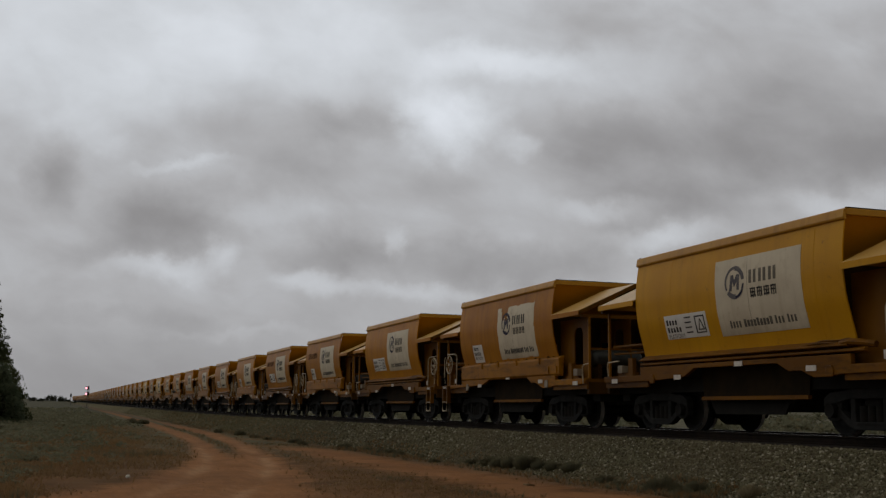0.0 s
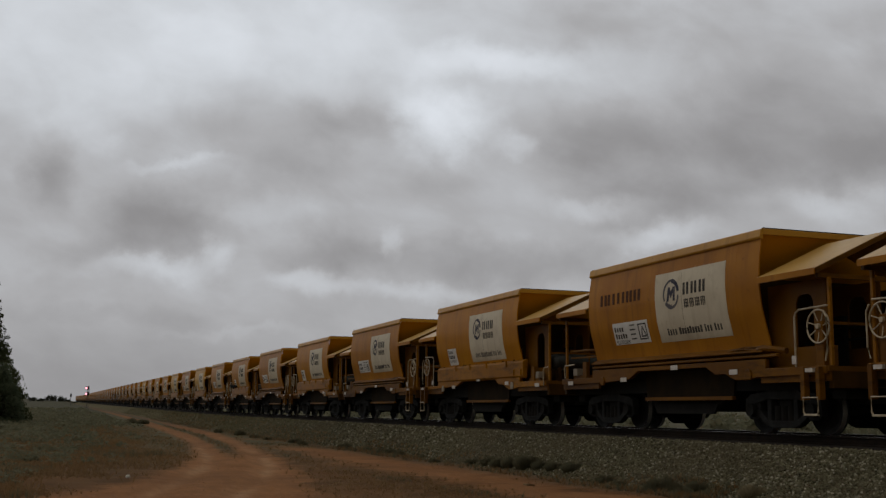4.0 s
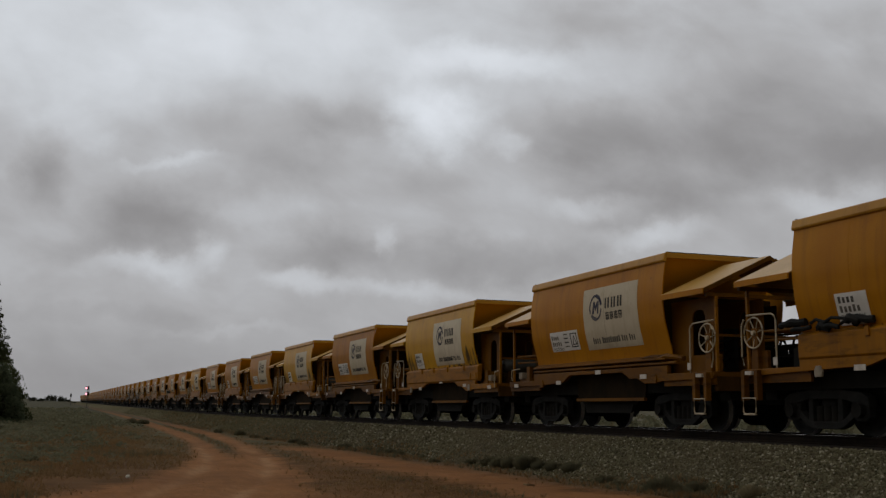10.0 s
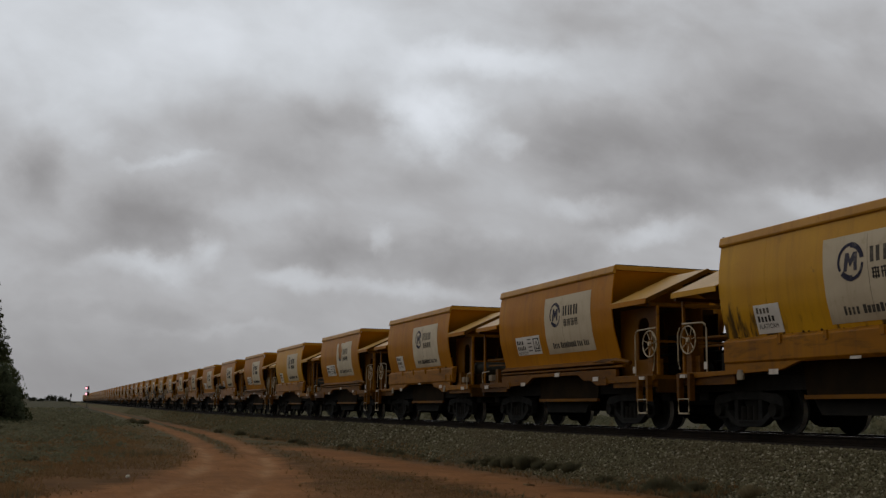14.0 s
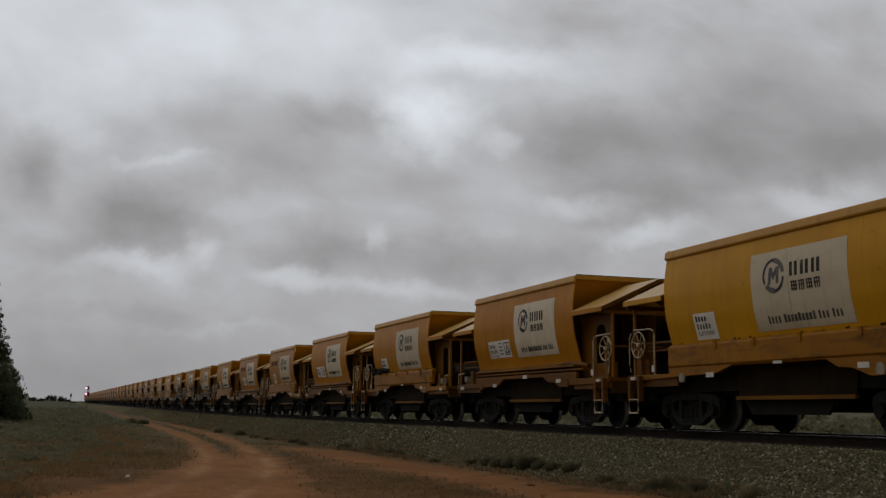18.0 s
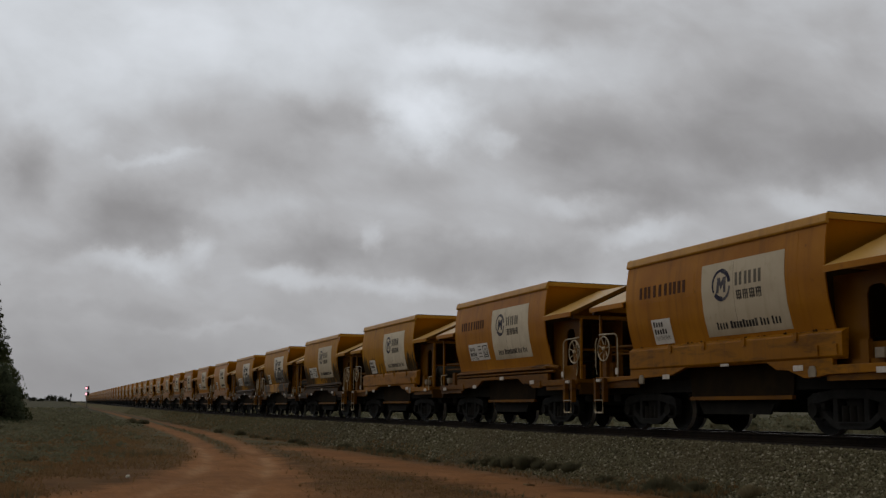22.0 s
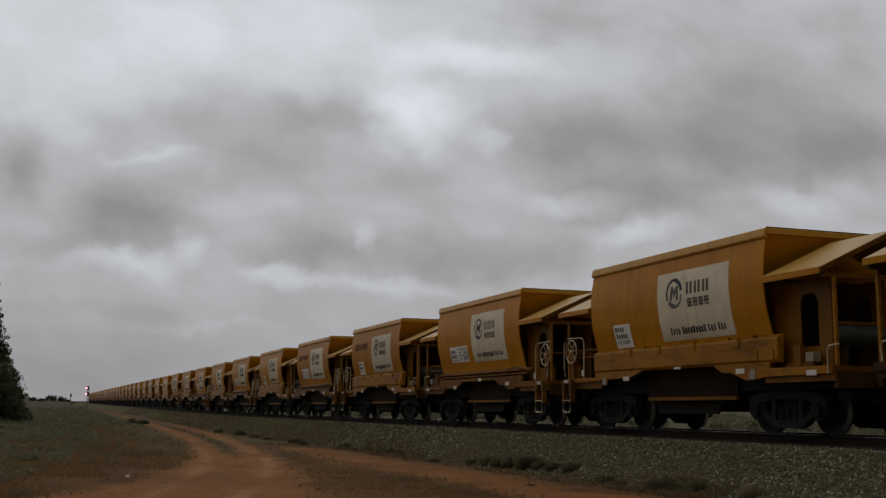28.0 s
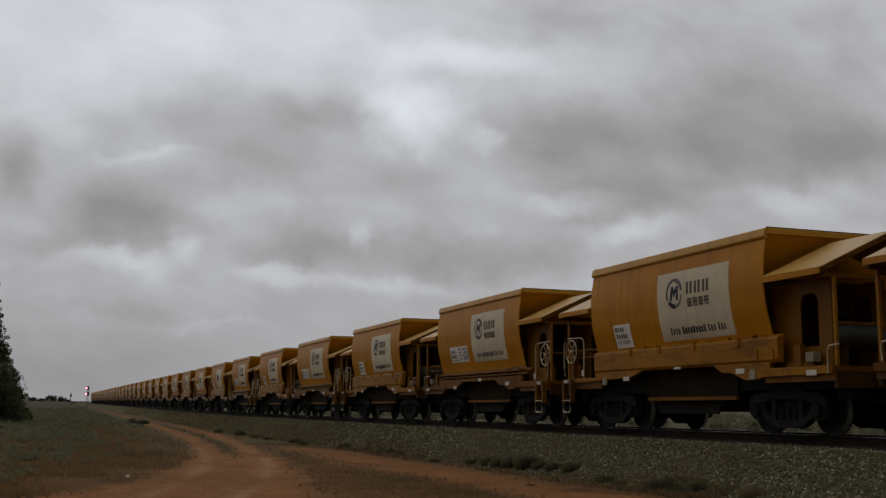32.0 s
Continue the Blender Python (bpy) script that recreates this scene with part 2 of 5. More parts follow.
def ballast_bed_material():
    k = Nodes("packed_ballast", 0.9)
    v = k.n("TexVoronoi", Vector=k.tc.outputs["Object"], Scale=17.0)
    c = k.mix(k.ramp(v.outputs["Distance"], 0.1, 0.6), (0.145, 0.134, 0.084), (0.044, 0.040, 0.027))
    hue = k.n("SeparateColor", Color=v.outputs["Color"]).outputs[0]
    c = k.mix(k.math("MULTIPLY", hue, 0.55), c, (0.09, 0.075, 0.052))
    away = k.ramp(k.n("SeparateXYZ", Vector=k.tc.outputs["Object"]).outputs["Y"], 45, 110)
    c = k.mix(k.ramp(k.noise(0.3, 4), 0.4, 0.7), c, (0.085, 0.068, 0.04))
    spill = k.ramp(k.math("ADD", k.n("SeparateXYZ", Vector=k.tc.outputs["Object"]).outputs["X"], k.math("MULTIPLY", k.math("SUBTRACT", k.noise(1.1, 5, 0.65), 0.5), 2.4)), 11.5, 10.3)
    c = k.mix(k.math("MULTIPLY", spill, 0.85), c, k.mix(k.ramp(k.noise(12, 4), 0.35, 0.65), (0.075, 0.050, 0.026), (0.135, 0.092, 0.050)))
    k.color(k.mix(k.math("MULTIPLY", away, k.ramp(k.noise(0.5, 5, 0.65), 0.25, 0.55)), c, (0.128, 0.112, 0.058)))
    k.bump(v.outputs["Distance"], 0.9, -0.04)
    return k.m


BED = ballast_bed_material()
# ballast under the train: the shade there is put into this dark colour
SHADED_BALLAST = plain("shade_darkened_ballast", (0.022, 0.018, 0.015), (0.036, 0.030, 0.024), 2, 0.95, 0.0, 0.9, 22.0, 0.1)


def ground_material():
    k = Nodes("red_earth", 0.95)
    o = k.tc.outputs["Object"]
    bare = k.n("Attribute")
    bare.attribute_name = "bare"
    big, mid, fine = k.noise(0.12, 4, 0.6), k.noise(0.9, 5, 0.6), k.noise(14, 5, 0.65)
    earth = k.mix(k.ramp(mid, 0.3, 0.7), (0.228, 0.100, 0.034), (0.292, 0.138, 0.053))
    earth = k.mix(k.math("MULTIPLY", k.ramp(fine, 0.4, 0.75), 0.55), earth, (0.10, 0.042, 0.022))
    straw = k.mix(k.ramp(mid, 0.35, 0.65), (0.086, 0.043, 0.015), (0.122, 0.064, 0.025))
    straw = k.mix(k.math("MULTIPLY", k.ramp(fine, 0.45, 0.7), 0.6), straw, (0.060, 0.040, 0.018))
    grey = k.mix(k.ramp(fine, 0.35, 0.65), (0.074, 0.070, 0.038), (0.104, 0.094, 0.052))
    sep = k.n("SeparateXYZ", Vector=o)
    away = k.ramp(k.math("ADD", sep.outputs["Y"], k.math("MULTIPLY", k.math("SUBTRACT", mid, 0.5), 30.0)), 20, 56)
    veg = k.mix(k.math("MULTIPLY", k.ramp(big, 0.22, 0.42), away), straw, grey)
    veg = k.mix(k.ramp(sep.outputs["Y"], 110, 230), veg, k.mix(k.ramp(mid, 0.35, 0.65), (0.058, 0.058, 0.036), (0.085, 0.080, 0.048)))
    rut = k.n("Attribute")
    rut.attribute_name = "rut"
    earth = k.mix(k.math("MULTIPLY", rut.outputs["Fac"], k.ramp(mid, 0.10, 0.5)), earth, (0.36, 0.20, 0.10))
    streak = k.ramp(k.noise(1.0, 6, 0.65, o, (3.2, 0.42, 1.0)), 0.38, 0.66)
    earth = k.mix(k.math("MULTIPLY", streak, 0.32), earth, (0.120, 0.056, 0.026))
    scuff = k.ramp(k.noise(2.6, 6, 0.7, o, (1.6, 0.7, 1.0)), 0.56, 0.68)
    earth = k.mix(k.math("MULTIPLY", scuff, 0.4), earth, (0.34, 0.19, 0.10))
    earth = k.mix(k.math("MULTIPLY", k.ramp(big, 0.45, 0.62), 0.45), earth, (0.145, 0.066, 0.027))
    patch = k.ramp(k.noise(0.30, 5, 0.65, o, (1.0, 0.55, 1.0)), 0.45, 0.62)
    veg = k.mix(k.math("MULTIPLY", patch, k.math("SUBTRACT", 0.55, k.math("MULTIPLY", away, 0.5))), veg, (0.160, 0.076, 0.028))
    edge = k.ramp(k.math("ADD", bare.outputs["Fac"], k.math("MULTIPLY", k.math("SUBTRACT", mid, 0.5), k.math("SUBTRACT", 1.5, away))), 0.22, 0.80)
    pale = k.ramp(sep.outputs["X"], 18, 21)
    c = k.mix(edge, veg, earth)
    toe = k.ramp(k.math("ADD", sep.outputs["X"], k.math("MULTIPLY", k.math("SUBTRACT", mid, 0.5), 2.6)), 9.3, 10.6)
    c = k.mix(k.math("MULTIPLY", toe, 0.8), c, k.mix(k.ramp(fine, 0.35, 0.65), (0.070, 0.052, 0.032), (0.140, 0.108, 0.068)))
    grit = k.ramp(k.noise(38, 4, 0.7), 0.58, 0.70)
    c = k.mix(k.math("MULTIPLY", grit, 0.3), c, (0.075, 0.040, 0.022))
    c = k.mix(pale, c, k.mix(k.ramp(mid, 0.4, 0.65), (0.110, 0.096, 0.060), (0.062, 0.062, 0.036)))
    k.color(c)
    k.bump(k.math("ADD", mid, k.math("MULTIPLY", fine, 0.5)), 0.35, 0.05)
    return k.m


GROUND = ground_material()

# cloud cover: soft light and dark banks over fine billows; u, v are the tangents of bearing and height
PALE_BANKS = [  # u, v, half width, half height, brightness
    (-0.166, 0.358, 0.099, 0.027, 0.06), (-0.306, 0.332, 0.057, 0.033, 0.05), (-0.384, 0.292, 0.036, 0.033, 0.05), (-0.030, 0.276, 0.039, 0.023, 0.17), (0.002, 0.334, 0.078, 0.017, 0.13),
    (-0.052, 0.306, 0.026, 0.022, 0.07), (0.037, 0.252, 0.016, 0.008, 0.07), (-0.239, 0.157, 0.015, 0.016, 0.10), (-0.290, 0.137, 0.055, 0.011, 0.08), (-0.204, 0.195, 0.078, 0.012, 0.05),
    (-0.076, 0.164, 0.008, 0.015, 0.07), (-0.148, 0.120, 0.031, 0.010, 0.09), (-0.054, 0.112, 0.068, 0.008, 0.07), (0.114, 0.198, 0.039, 0.010, 0.10), (0.172, 0.169, 0.039, 0.010, 0.09),
    (0.326, 0.200, 0.078, 0.010, 0.05), (-0.282, 0.235, 0.039, 0.005, 0.06), (-0.340, 0.262, 0.021, 0.012, 0.06), (-0.225, 0.076, 0.062, 0.004, 0.04)]
DARK_BANKS = [
    (-0.298, 0.183, 0.060, 0.028, -0.19), (-0.407, 0.231, 0.023, 0.033, -0.13), (-0.206, 0.269, 0.099, 0.026, -0.10), (-0.116, 0.281, 0.047, 0.022, -0.11), (-0.163, 0.236, 0.078, 0.016, -0.05),
    (-0.024, 0.224, 0.047, 0.014, -0.06), (-0.126, 0.148, 0.047, 0.022, -0.14), (0.035, 0.141, 0.083, 0.020, -0.16), (0.177, 0.201, 0.078, 0.021, -0.14), (0.255, 0.262, 0.160, 0.046, -0.17),
    (0.114, 0.263, 0.057, 0.027, -0.08), (0.370, 0.240, 0.080, 0.026, -0.10), (0.180, 0.378, 0.135, 0.025, -0.09), (0.352, 0.332, 0.100, 0.040, -0.09), (-0.335, 0.093, 0.078, 0.007, -0.05),
    (-0.344, 0.156, 0.057, 0.011, -0.06), (-0.072, 0.207, 0.057, 0.011, -0.03), (0.121, 0.375, 0.057, 0.027, -0.06)]


def cloud_material():
    k = Nodes("cloud_cover")
    k.t.nodes.remove(k.b)
    sep = k.n("SeparateXYZ", Vector=k.tc.outputs["Object"])
    u, v = k.math("DIVIDE", sep.outputs["X"], sep.outputs["Y"]), k.math("DIVIDE", sep.outputs["Z"], sep.outputs["Y"])
    far = k.math("ADD", v, 0.50)
    flat = k.n("CombineXYZ", X=k.math("DIVIDE", u, far), Y=k.math("DIVIDE", 1.0, far)).outputs[0]
    billow = k.noise(5.0, 8, 0.50, flat, None, 0.25)
    small = k.noise(11, 8, 0.52, k.n("CombineXYZ", X=k.math("ADD", u, k.math("MULTIPLY", v, 0.5)), Y=k.math("MULTIPLY", v, 1.35)).outputs[0], None, 0.3)
    warp = k.n("TexNoise", Vector=k.n("CombineXYZ", X=u, Y=v).outputs[0], Scale=13.0, Detail=9.0, Roughness=0.58)
    shift = k.t.nodes.new("ShaderNodeVectorMath")
    shift.operation = "MULTIPLY_ADD"
    k.t.links.new(warp.outputs["Color"], shift.inputs[0])
    shift.inputs[1].default_value = (0.085, 0.065, 0)
    shift.inputs[2].default_value = (-0.0425, -0.0325, 0)
    at = k.t.nodes.new("ShaderNodeVectorMath")
    k.t.links.new(k.n("CombineXYZ", X=u, Y=v).outputs[0], at.inputs[0])
    k.t.links.new(shift.outputs[0], at.inputs[1])
    total = k.math("ADD", k.math("MULTIPLY", k.math("SUBTRACT", billow, 0.5), 0.16), k.math("MULTIPLY", k.math("SUBTRACT", small, 0.5), 0.29))
    for bu, bv, ru, rv, gain in PALE_BANKS + DARK_BANKS:
        off = k.t.nodes.new("ShaderNodeVectorMath")
        off.operation = "MULTIPLY_ADD"
        k.t.links.new(at.outputs[0], off.inputs[0])
        off.inputs[1].default_value = (1 / ru, 1 / rv, 0)
        off.inputs[2].default_value = (-bu / ru, -bv / rv, 0)
        ln = k.t.nodes.new("ShaderNodeVectorMath")
        ln.operation = "LENGTH"
        k.t.links.new(off.outputs[0], ln.inputs[0])
        near = k.ramp(ln.outputs["Value"], 1.75, 0.1)
        node = k.t.nodes.new("ShaderNodeMath")
        node.operation = "MULTIPLY_ADD"
        k.put(node, "0", near)
        node.inputs[1].default_value = gain * (1.45 if gain > 0 else 0.97)
        k.put(node, "2", total)
        total = node.outputs[0]
    low = k.ramp(v, 0.13, 0.02)
    total = k.math("MULTIPLY", total, k.math("SUBTRACT", 1.0, k.math("MULTIPLY", low, 0.5)))
    tone = k.math("ADD", k.math("ADD", total, 0.517), k.math("MULTIPLY", k.ramp(v, 0.20, 0.38), k.math("ADD", k.math("MULTIPLY", k.ramp(u, 0.30, -0.25), 0.15), 0.070)))
    tone = k.math("SUBTRACT", tone, k.math("MULTIPLY", low, k.math("ADD", k.math("MULTIPLY", k.ramp(u, -0.05, -0.33), 0.09), 0.055)))
    ramp = k.n("ValToRGB", Fac=tone)
    cr = ramp.color_ramp
    cr.elements[0].position, cr.elements[0].color = 0.05, (0.17, 0.168, 0.172, 1)
    cr.elements[1].position, cr.elements[1].color = 0.95, (0.78, 0.82, 0.88, 1)
    for p, c in ((0.32, (0.275, 0.270, 0.276, 1)), (0.5, (0.404, 0.405, 0.417, 1)), (0.72, (0.59, 0.615, 0.65, 1))):
        cr.elements.new(p).color = c
    em = k.n("Emission", Color=ramp.outputs[0], Strength=1.0)
    k.t.links.new(em.outputs[0], k.t.nodes["Material Output"].inputs[0])
    return k.m


CLOUD = cloud_material()


# ---- mesh helpers ----
class Shape:
    """Vertices and faces gathered piece by piece, then made into one mesh."""
    def __init__(self):
        self.v, self.f = [], []

    def add(self, verts, faces):
        b = len(self.v)
        self.v += [tuple(p) for p in verts]
        self.f += [tuple(b + i for i in face) for face in faces]
        return self

    def box(self, x0, x1, y0, y1, z0, z1):
        p = [(x, y, z) for z in (z0, z1) for y in (y0, y1) for x in (x0, x1)]
        return self.add(p, [(0, 2, 3, 1), (4, 5, 7, 6), (0, 1, 5, 4), (2, 6, 7, 3), (0, 4, 6, 2), (1, 3, 7, 5)])

    def prism(self, poly, axis, a, b):
        """poly: points in the two other axes, in order; extruded along axis from a to b."""
        n = len(poly)
        def at(p, q):
            return {"x": (q, p[0], p[1]), "y": (p[0], q, p[1]), "z": (p[0], p[1], q)}[axis]
        verts = [at(p, a) for p in poly] + [at(p, b) for p in poly]
        return self.add(verts, [tuple(range(n - 1, -1, -1)), tuple(range(n, 2 * n))] + [(i, (i + 1) % n, n + (i + 1) % n, n + i) for i in range(n)])

    def tube(self, pts, r, sides=8, closed=False):
        pts = [Vector(p) for p in pts]
        n = len(pts)
        rings = []
        for i, p in enumerate(pts):
            a = pts[i - 1] if (i or closed) else p
            b = pts[(i + 1) % n] if (i < n - 1 or closed) else p
            d = (b - a).normalized()
            side = d.cross(Vector((0, 0, 1)))
            if side.length < 0.1:
                side = d.cross(Vector((0, 1, 0)))
            side.normalize()
            up = side.cross(d)
            rings.append([p + r * (math.cos(t) * side + math.sin(t) * up) for t in (2 * math.pi * j / sides for j in range(sides))])
        b0 = len(self.v)
        self.v += [tuple(q) for ring in rings for q in ring]
        for i in range(n if closed else n - 1):
            k = (i + 1) % n
            self.f += [(b0 + i * sides + j, b0 + i * sides + (j + 1) % sides, b0 + k * sides + (j + 1) % sides, b0 + k * sides + j) for j in range(sides)]
        if not closed:
            self.f += [tuple(b0 + j for j in range(sides - 1, -1, -1)), tuple(b0 + (n - 1) * sides + j for j in range(sides))]
        return self

    def lathe(self, prof, axis, centre, sides=24):
        """prof: (along, radius) pairs turned round an axis through centre."""
        c = Vector(centre)
        b0 = len(self.v)
        for a, r in prof:
            for j in range(sides):
                t = 2 * math.pi * j / sides
                q = {"x": (a, r * math.cos(t), r * math.sin(t)), "y": (r * math.cos(t), a, r * math.sin(t)), "z": (r * math.cos(t), r * math.sin(t), a)}[axis]
                self.v.append(tuple(c + Vector(q)))
        n = len(prof)
        for i in range(n - 1):
            self.f += [(b0 + i * sides + j, b0 + i * sides + (j + 1) % sides, b0 + (i + 1) * sides + (j + 1) % sides, b0 + (i + 1) * sides + j) for j in range(sides)]
        self.f += [tuple(b0 + j for j in range(sides - 1, -1, -1)), tuple(b0 + (n - 1) * sides + j for j in range(sides))]
        return self

    def mesh(self, name, material, bevel=0.0, smooth=False):
        me = bpy.data.meshes.new(name)
        me.from_pydata(self.v, [], self.f)
        bm = bmesh.new()
        bm.from_mesh(me)
        bmesh.ops.recalc_face_normals(bm, faces=bm.faces)
        if bevel:
            sharp = [e for e in bm.edges if len(e.link_faces) == 2 and e.calc_face_angle(0) > 0.6]
            bmesh.ops.bevel(bm, geom=sharp, offset=bevel, segments=2, affect="EDGES", profile=0.5)
        for face in bm.faces:
            face.smooth = smooth
        bm.to_mesh(me)
        bm.free()
        if smooth:
            me.set_sharp_from_angle(angle=radians(40))
        me.materials.append(material)
        return me


def part(name, shape, material, parent, label="", bevel=0.0, smooth=False):
    me = shape if isinstance(shape, bpy.types.Mesh) else shape.mesh(name, material, bevel, smooth)
    ob = new(name, me)
    ob.parent = parent
    if label:
        ob["label"] = label
    return ob


# ---- sky backdrop: a wide curved screen of cloud, drifting slowly ----
def cloud_backdrop():
    s = Shape()
    R, na, ne = 4200.0, 72, 30
    for j in range(ne + 1):
        el = radians(-2 + 64 * j / ne)
        for i in range(na + 1):
            az = radians(-85 + 170 * i / na)
            s.v.append((R * math.cos(el) * math.sin(az), R * math.cos(el) * math.cos(az), R * math.sin(el)))
    s.f = [(j * (na + 1) + i, j * (na + 1) + i + 1, (j + 1) * (na + 1) + i + 1, (j + 1) * (na + 1) + i) for j in range(ne) for i in range(na)]
    ob = new("backdrop", s.mesh("backdrop", CLOUD, 0, True))
    return tagged(ob, "broken grey overcast sky with pale gaps", "sky", kind="structure")


backdrop = cloud_backdrop()


# ---- ground ----
ROAD = [(10, -0.6, 2.6), (19.0, 2.3, 2.4), (23.3, 3.5, 1.75), (29, 4.75, 1.4), (35, 5.6, 1.2), (46, 6.75, 1.2), (63, 7.9, 1.35), (104, 9.4, 1.4), (160, 10.2, 1.3), (300, 11.2, 1.3), (700, 14.5, 1.3)]


def road_at(y):
    ys = [r[0] for r in ROAD]
    return np.interp(y, ys, [r[1] for r in ROAD]), np.interp(y, ys, [r[2] for r in ROAD])


def bareness(x, y):
    """1 where traffic keeps the red earth bare, 0 where grass holds."""
    c, w = road_at(y)
    d = abs(x - c) / w
    hump = math.exp(-((x - c) / 0.42) ** 2) * np.interp(y, [26, 42], [0.0, 0.85])
    road = max(0.0, min(1.0, 1.7 - 1.15 * d)) - hump
    verge = math.exp(-((x - 8.9 - bend(y)) / 1.6) ** 2) * np.interp(y, [0, 34, 46, 110], [0.88, 0.84, 0.22, 0.08])
    lump = noise.noise((x * 0.35, y * 0.16, 3.0)) * 0.45
    herbs = 0.75 * math.exp(-((x - 5.8) / 1.1) ** 2 - ((y - 19.3) / 1.6) ** 2)
    return max(0.0, min(1.0, max(road, verge + lump * 0.8) + lump * 0.25 - herbs))


def land_rise(x, y):
    """The plain beside the line climbs a little more than the track."""
    away = max(0.0, min(1.0, (TRACK_X + bend(y) - 5 - x) / 4))
    return 0.0022 * soft_ramp(y, 125, 15) * away


def ground_z(x, y):
    c, w = road_at(y)
    near = math.exp(-((y - 25) / 60) ** 2) if y > 25 else 1.0
    rut = -0.05 * (math.exp(-((x - c - 0.75) / 0.28) ** 2) + math.exp(-((x - c + 0.75) / 0.28) ** 2)) * near
    bump = (0.035 * noise.noise((x * 0.45, y * 0.45, 0.0)) + 0.012 * noise.noise((x * 1.7, y * 1.7, 5.0))) * near
    left = 0.06 * max(0.0, min(1.0, (c - w - x) / 2.0)) * near
    return rise(y) + land_rise(x, y) + rut + bump + left


def rut_at(x, y):
    """Where wheels have packed the road pale."""
    c, w = road_at(y)
    wob = 0.15 * noise.noise((y * 0.11, 4.0, 0.0))
    wide = 0.17 + 0.07 * noise.noise((y * 0.2, 9.0, 0.0))
    marks = math.exp(-((x - c - 0.85 - wob) / wide) ** 2) + math.exp(-((x - c + 0.85 - wob) / wide) ** 2)
    marks += 0.35 * math.exp(-((x - c - 0.45 - 1.5 * wob) / 0.09) ** 2) + 0.3 * math.exp(-((x - c + 1.25 + wob) / 0.10) ** 2)
    marks *= np.interp(y, [30, 65], [1.0, 0.25])
    return max(0.0, min(1.0, marks * (0.75 + 0.9 * noise.noise((x * 1.1, y * 0.35, 1.0)))))


def spread(edges):
    out = []
    for a, b, step in edges:
        out += list(np.arange(a, b, step))
    return out + [edges[-1][1]]


def ground():
    xs = spread([(-4000, -400, 600), (-400, -60, 40), (-60, -14, 4), (-14, -4, 0.5), (-4, 11.8, 0.2), (11.8, 20, 0.8), (20, 60, 4), (60, 400, 40), (400, 4200, 600)])
    ys = spread([(-2000, -200, 300), (-200, -20, 20), (-20, 8, 2), (8, 34, 0.2), (34, 60, 0.5), (60, 120, 1.5), (120, 300, 8), (300, 1000, 50), (1000, 4600, 400)])
    v = [(x, y, ground_z(x, y)) for y in ys for x in xs]
    n = len(xs)
    f = [(j * n + i, j * n + i + 1, (j + 1) * n + i + 1, (j + 1) * n + i) for j in range(len(ys) - 1) for i in range(n - 1)]
    me = bpy.data.meshes.new("ground")
    me.from_pydata(v, [], f)
    me.polygons.foreach_set("use_smooth", [True] * len(f))
    me.materials.append(GROUND)
    at = me.attributes.new("bare", "FLOAT", "POINT")
    rut = me.attributes.new("rut", "FLOAT", "POINT")
    rut.data.foreach_set("value", [rut_at(p[0], p[1]) if -10 < p[0] < 16 and 8 < p[1] < 300 else 0.0 for p in v])
    at = me.attributes["bare"]
    at.data.foreach_set("value", [bareness(p[0], p[1]) if -20 < p[0] < 30 and 0 < p[1] < 400 else 0.15 for p in v])
    return tagged(new("ground", me), "red earth with wheel tracks and dry grass", "ground", kind="structure")


ground()


def sweep(profile, y_list, closed=True):
    """A profile of (x from the track's middle, z from the rail tops) carried along the line."""
    s = Shape()
    n = len(profile)
    for y in y_list:
        s.v += [(TRACK_X + bend(y) + x, y, RAIL_Z + rise(y) + z) for x, z in profile]
    for j in range(len(y_list) - 1):
        s.f += [(j * n + i, j * n + (i + 1) % n, (j + 1) * n + (i + 1) % n, (j + 1) * n + i) for i in range(n if closed else n - 1)]
    if closed:
        s.f += [tuple(range(n)), tuple((len(y_list) - 1) * n + i for i in range(n))]
    return s


LINE_Y = spread([(-90, 50, 10), (50, 130, 5), (130, 460, 60), (460, 820, 20), (820, 1100, 70)])


def bed_z(x):
    """Ballast surface, by the distance from the track's middle."""
    a = abs(x)
    return float(np.interp(a, [0, 1.55, 1.85, 3.75, 4.2], [-0.17, -0.19, -0.24, -1.08, -1.25]))


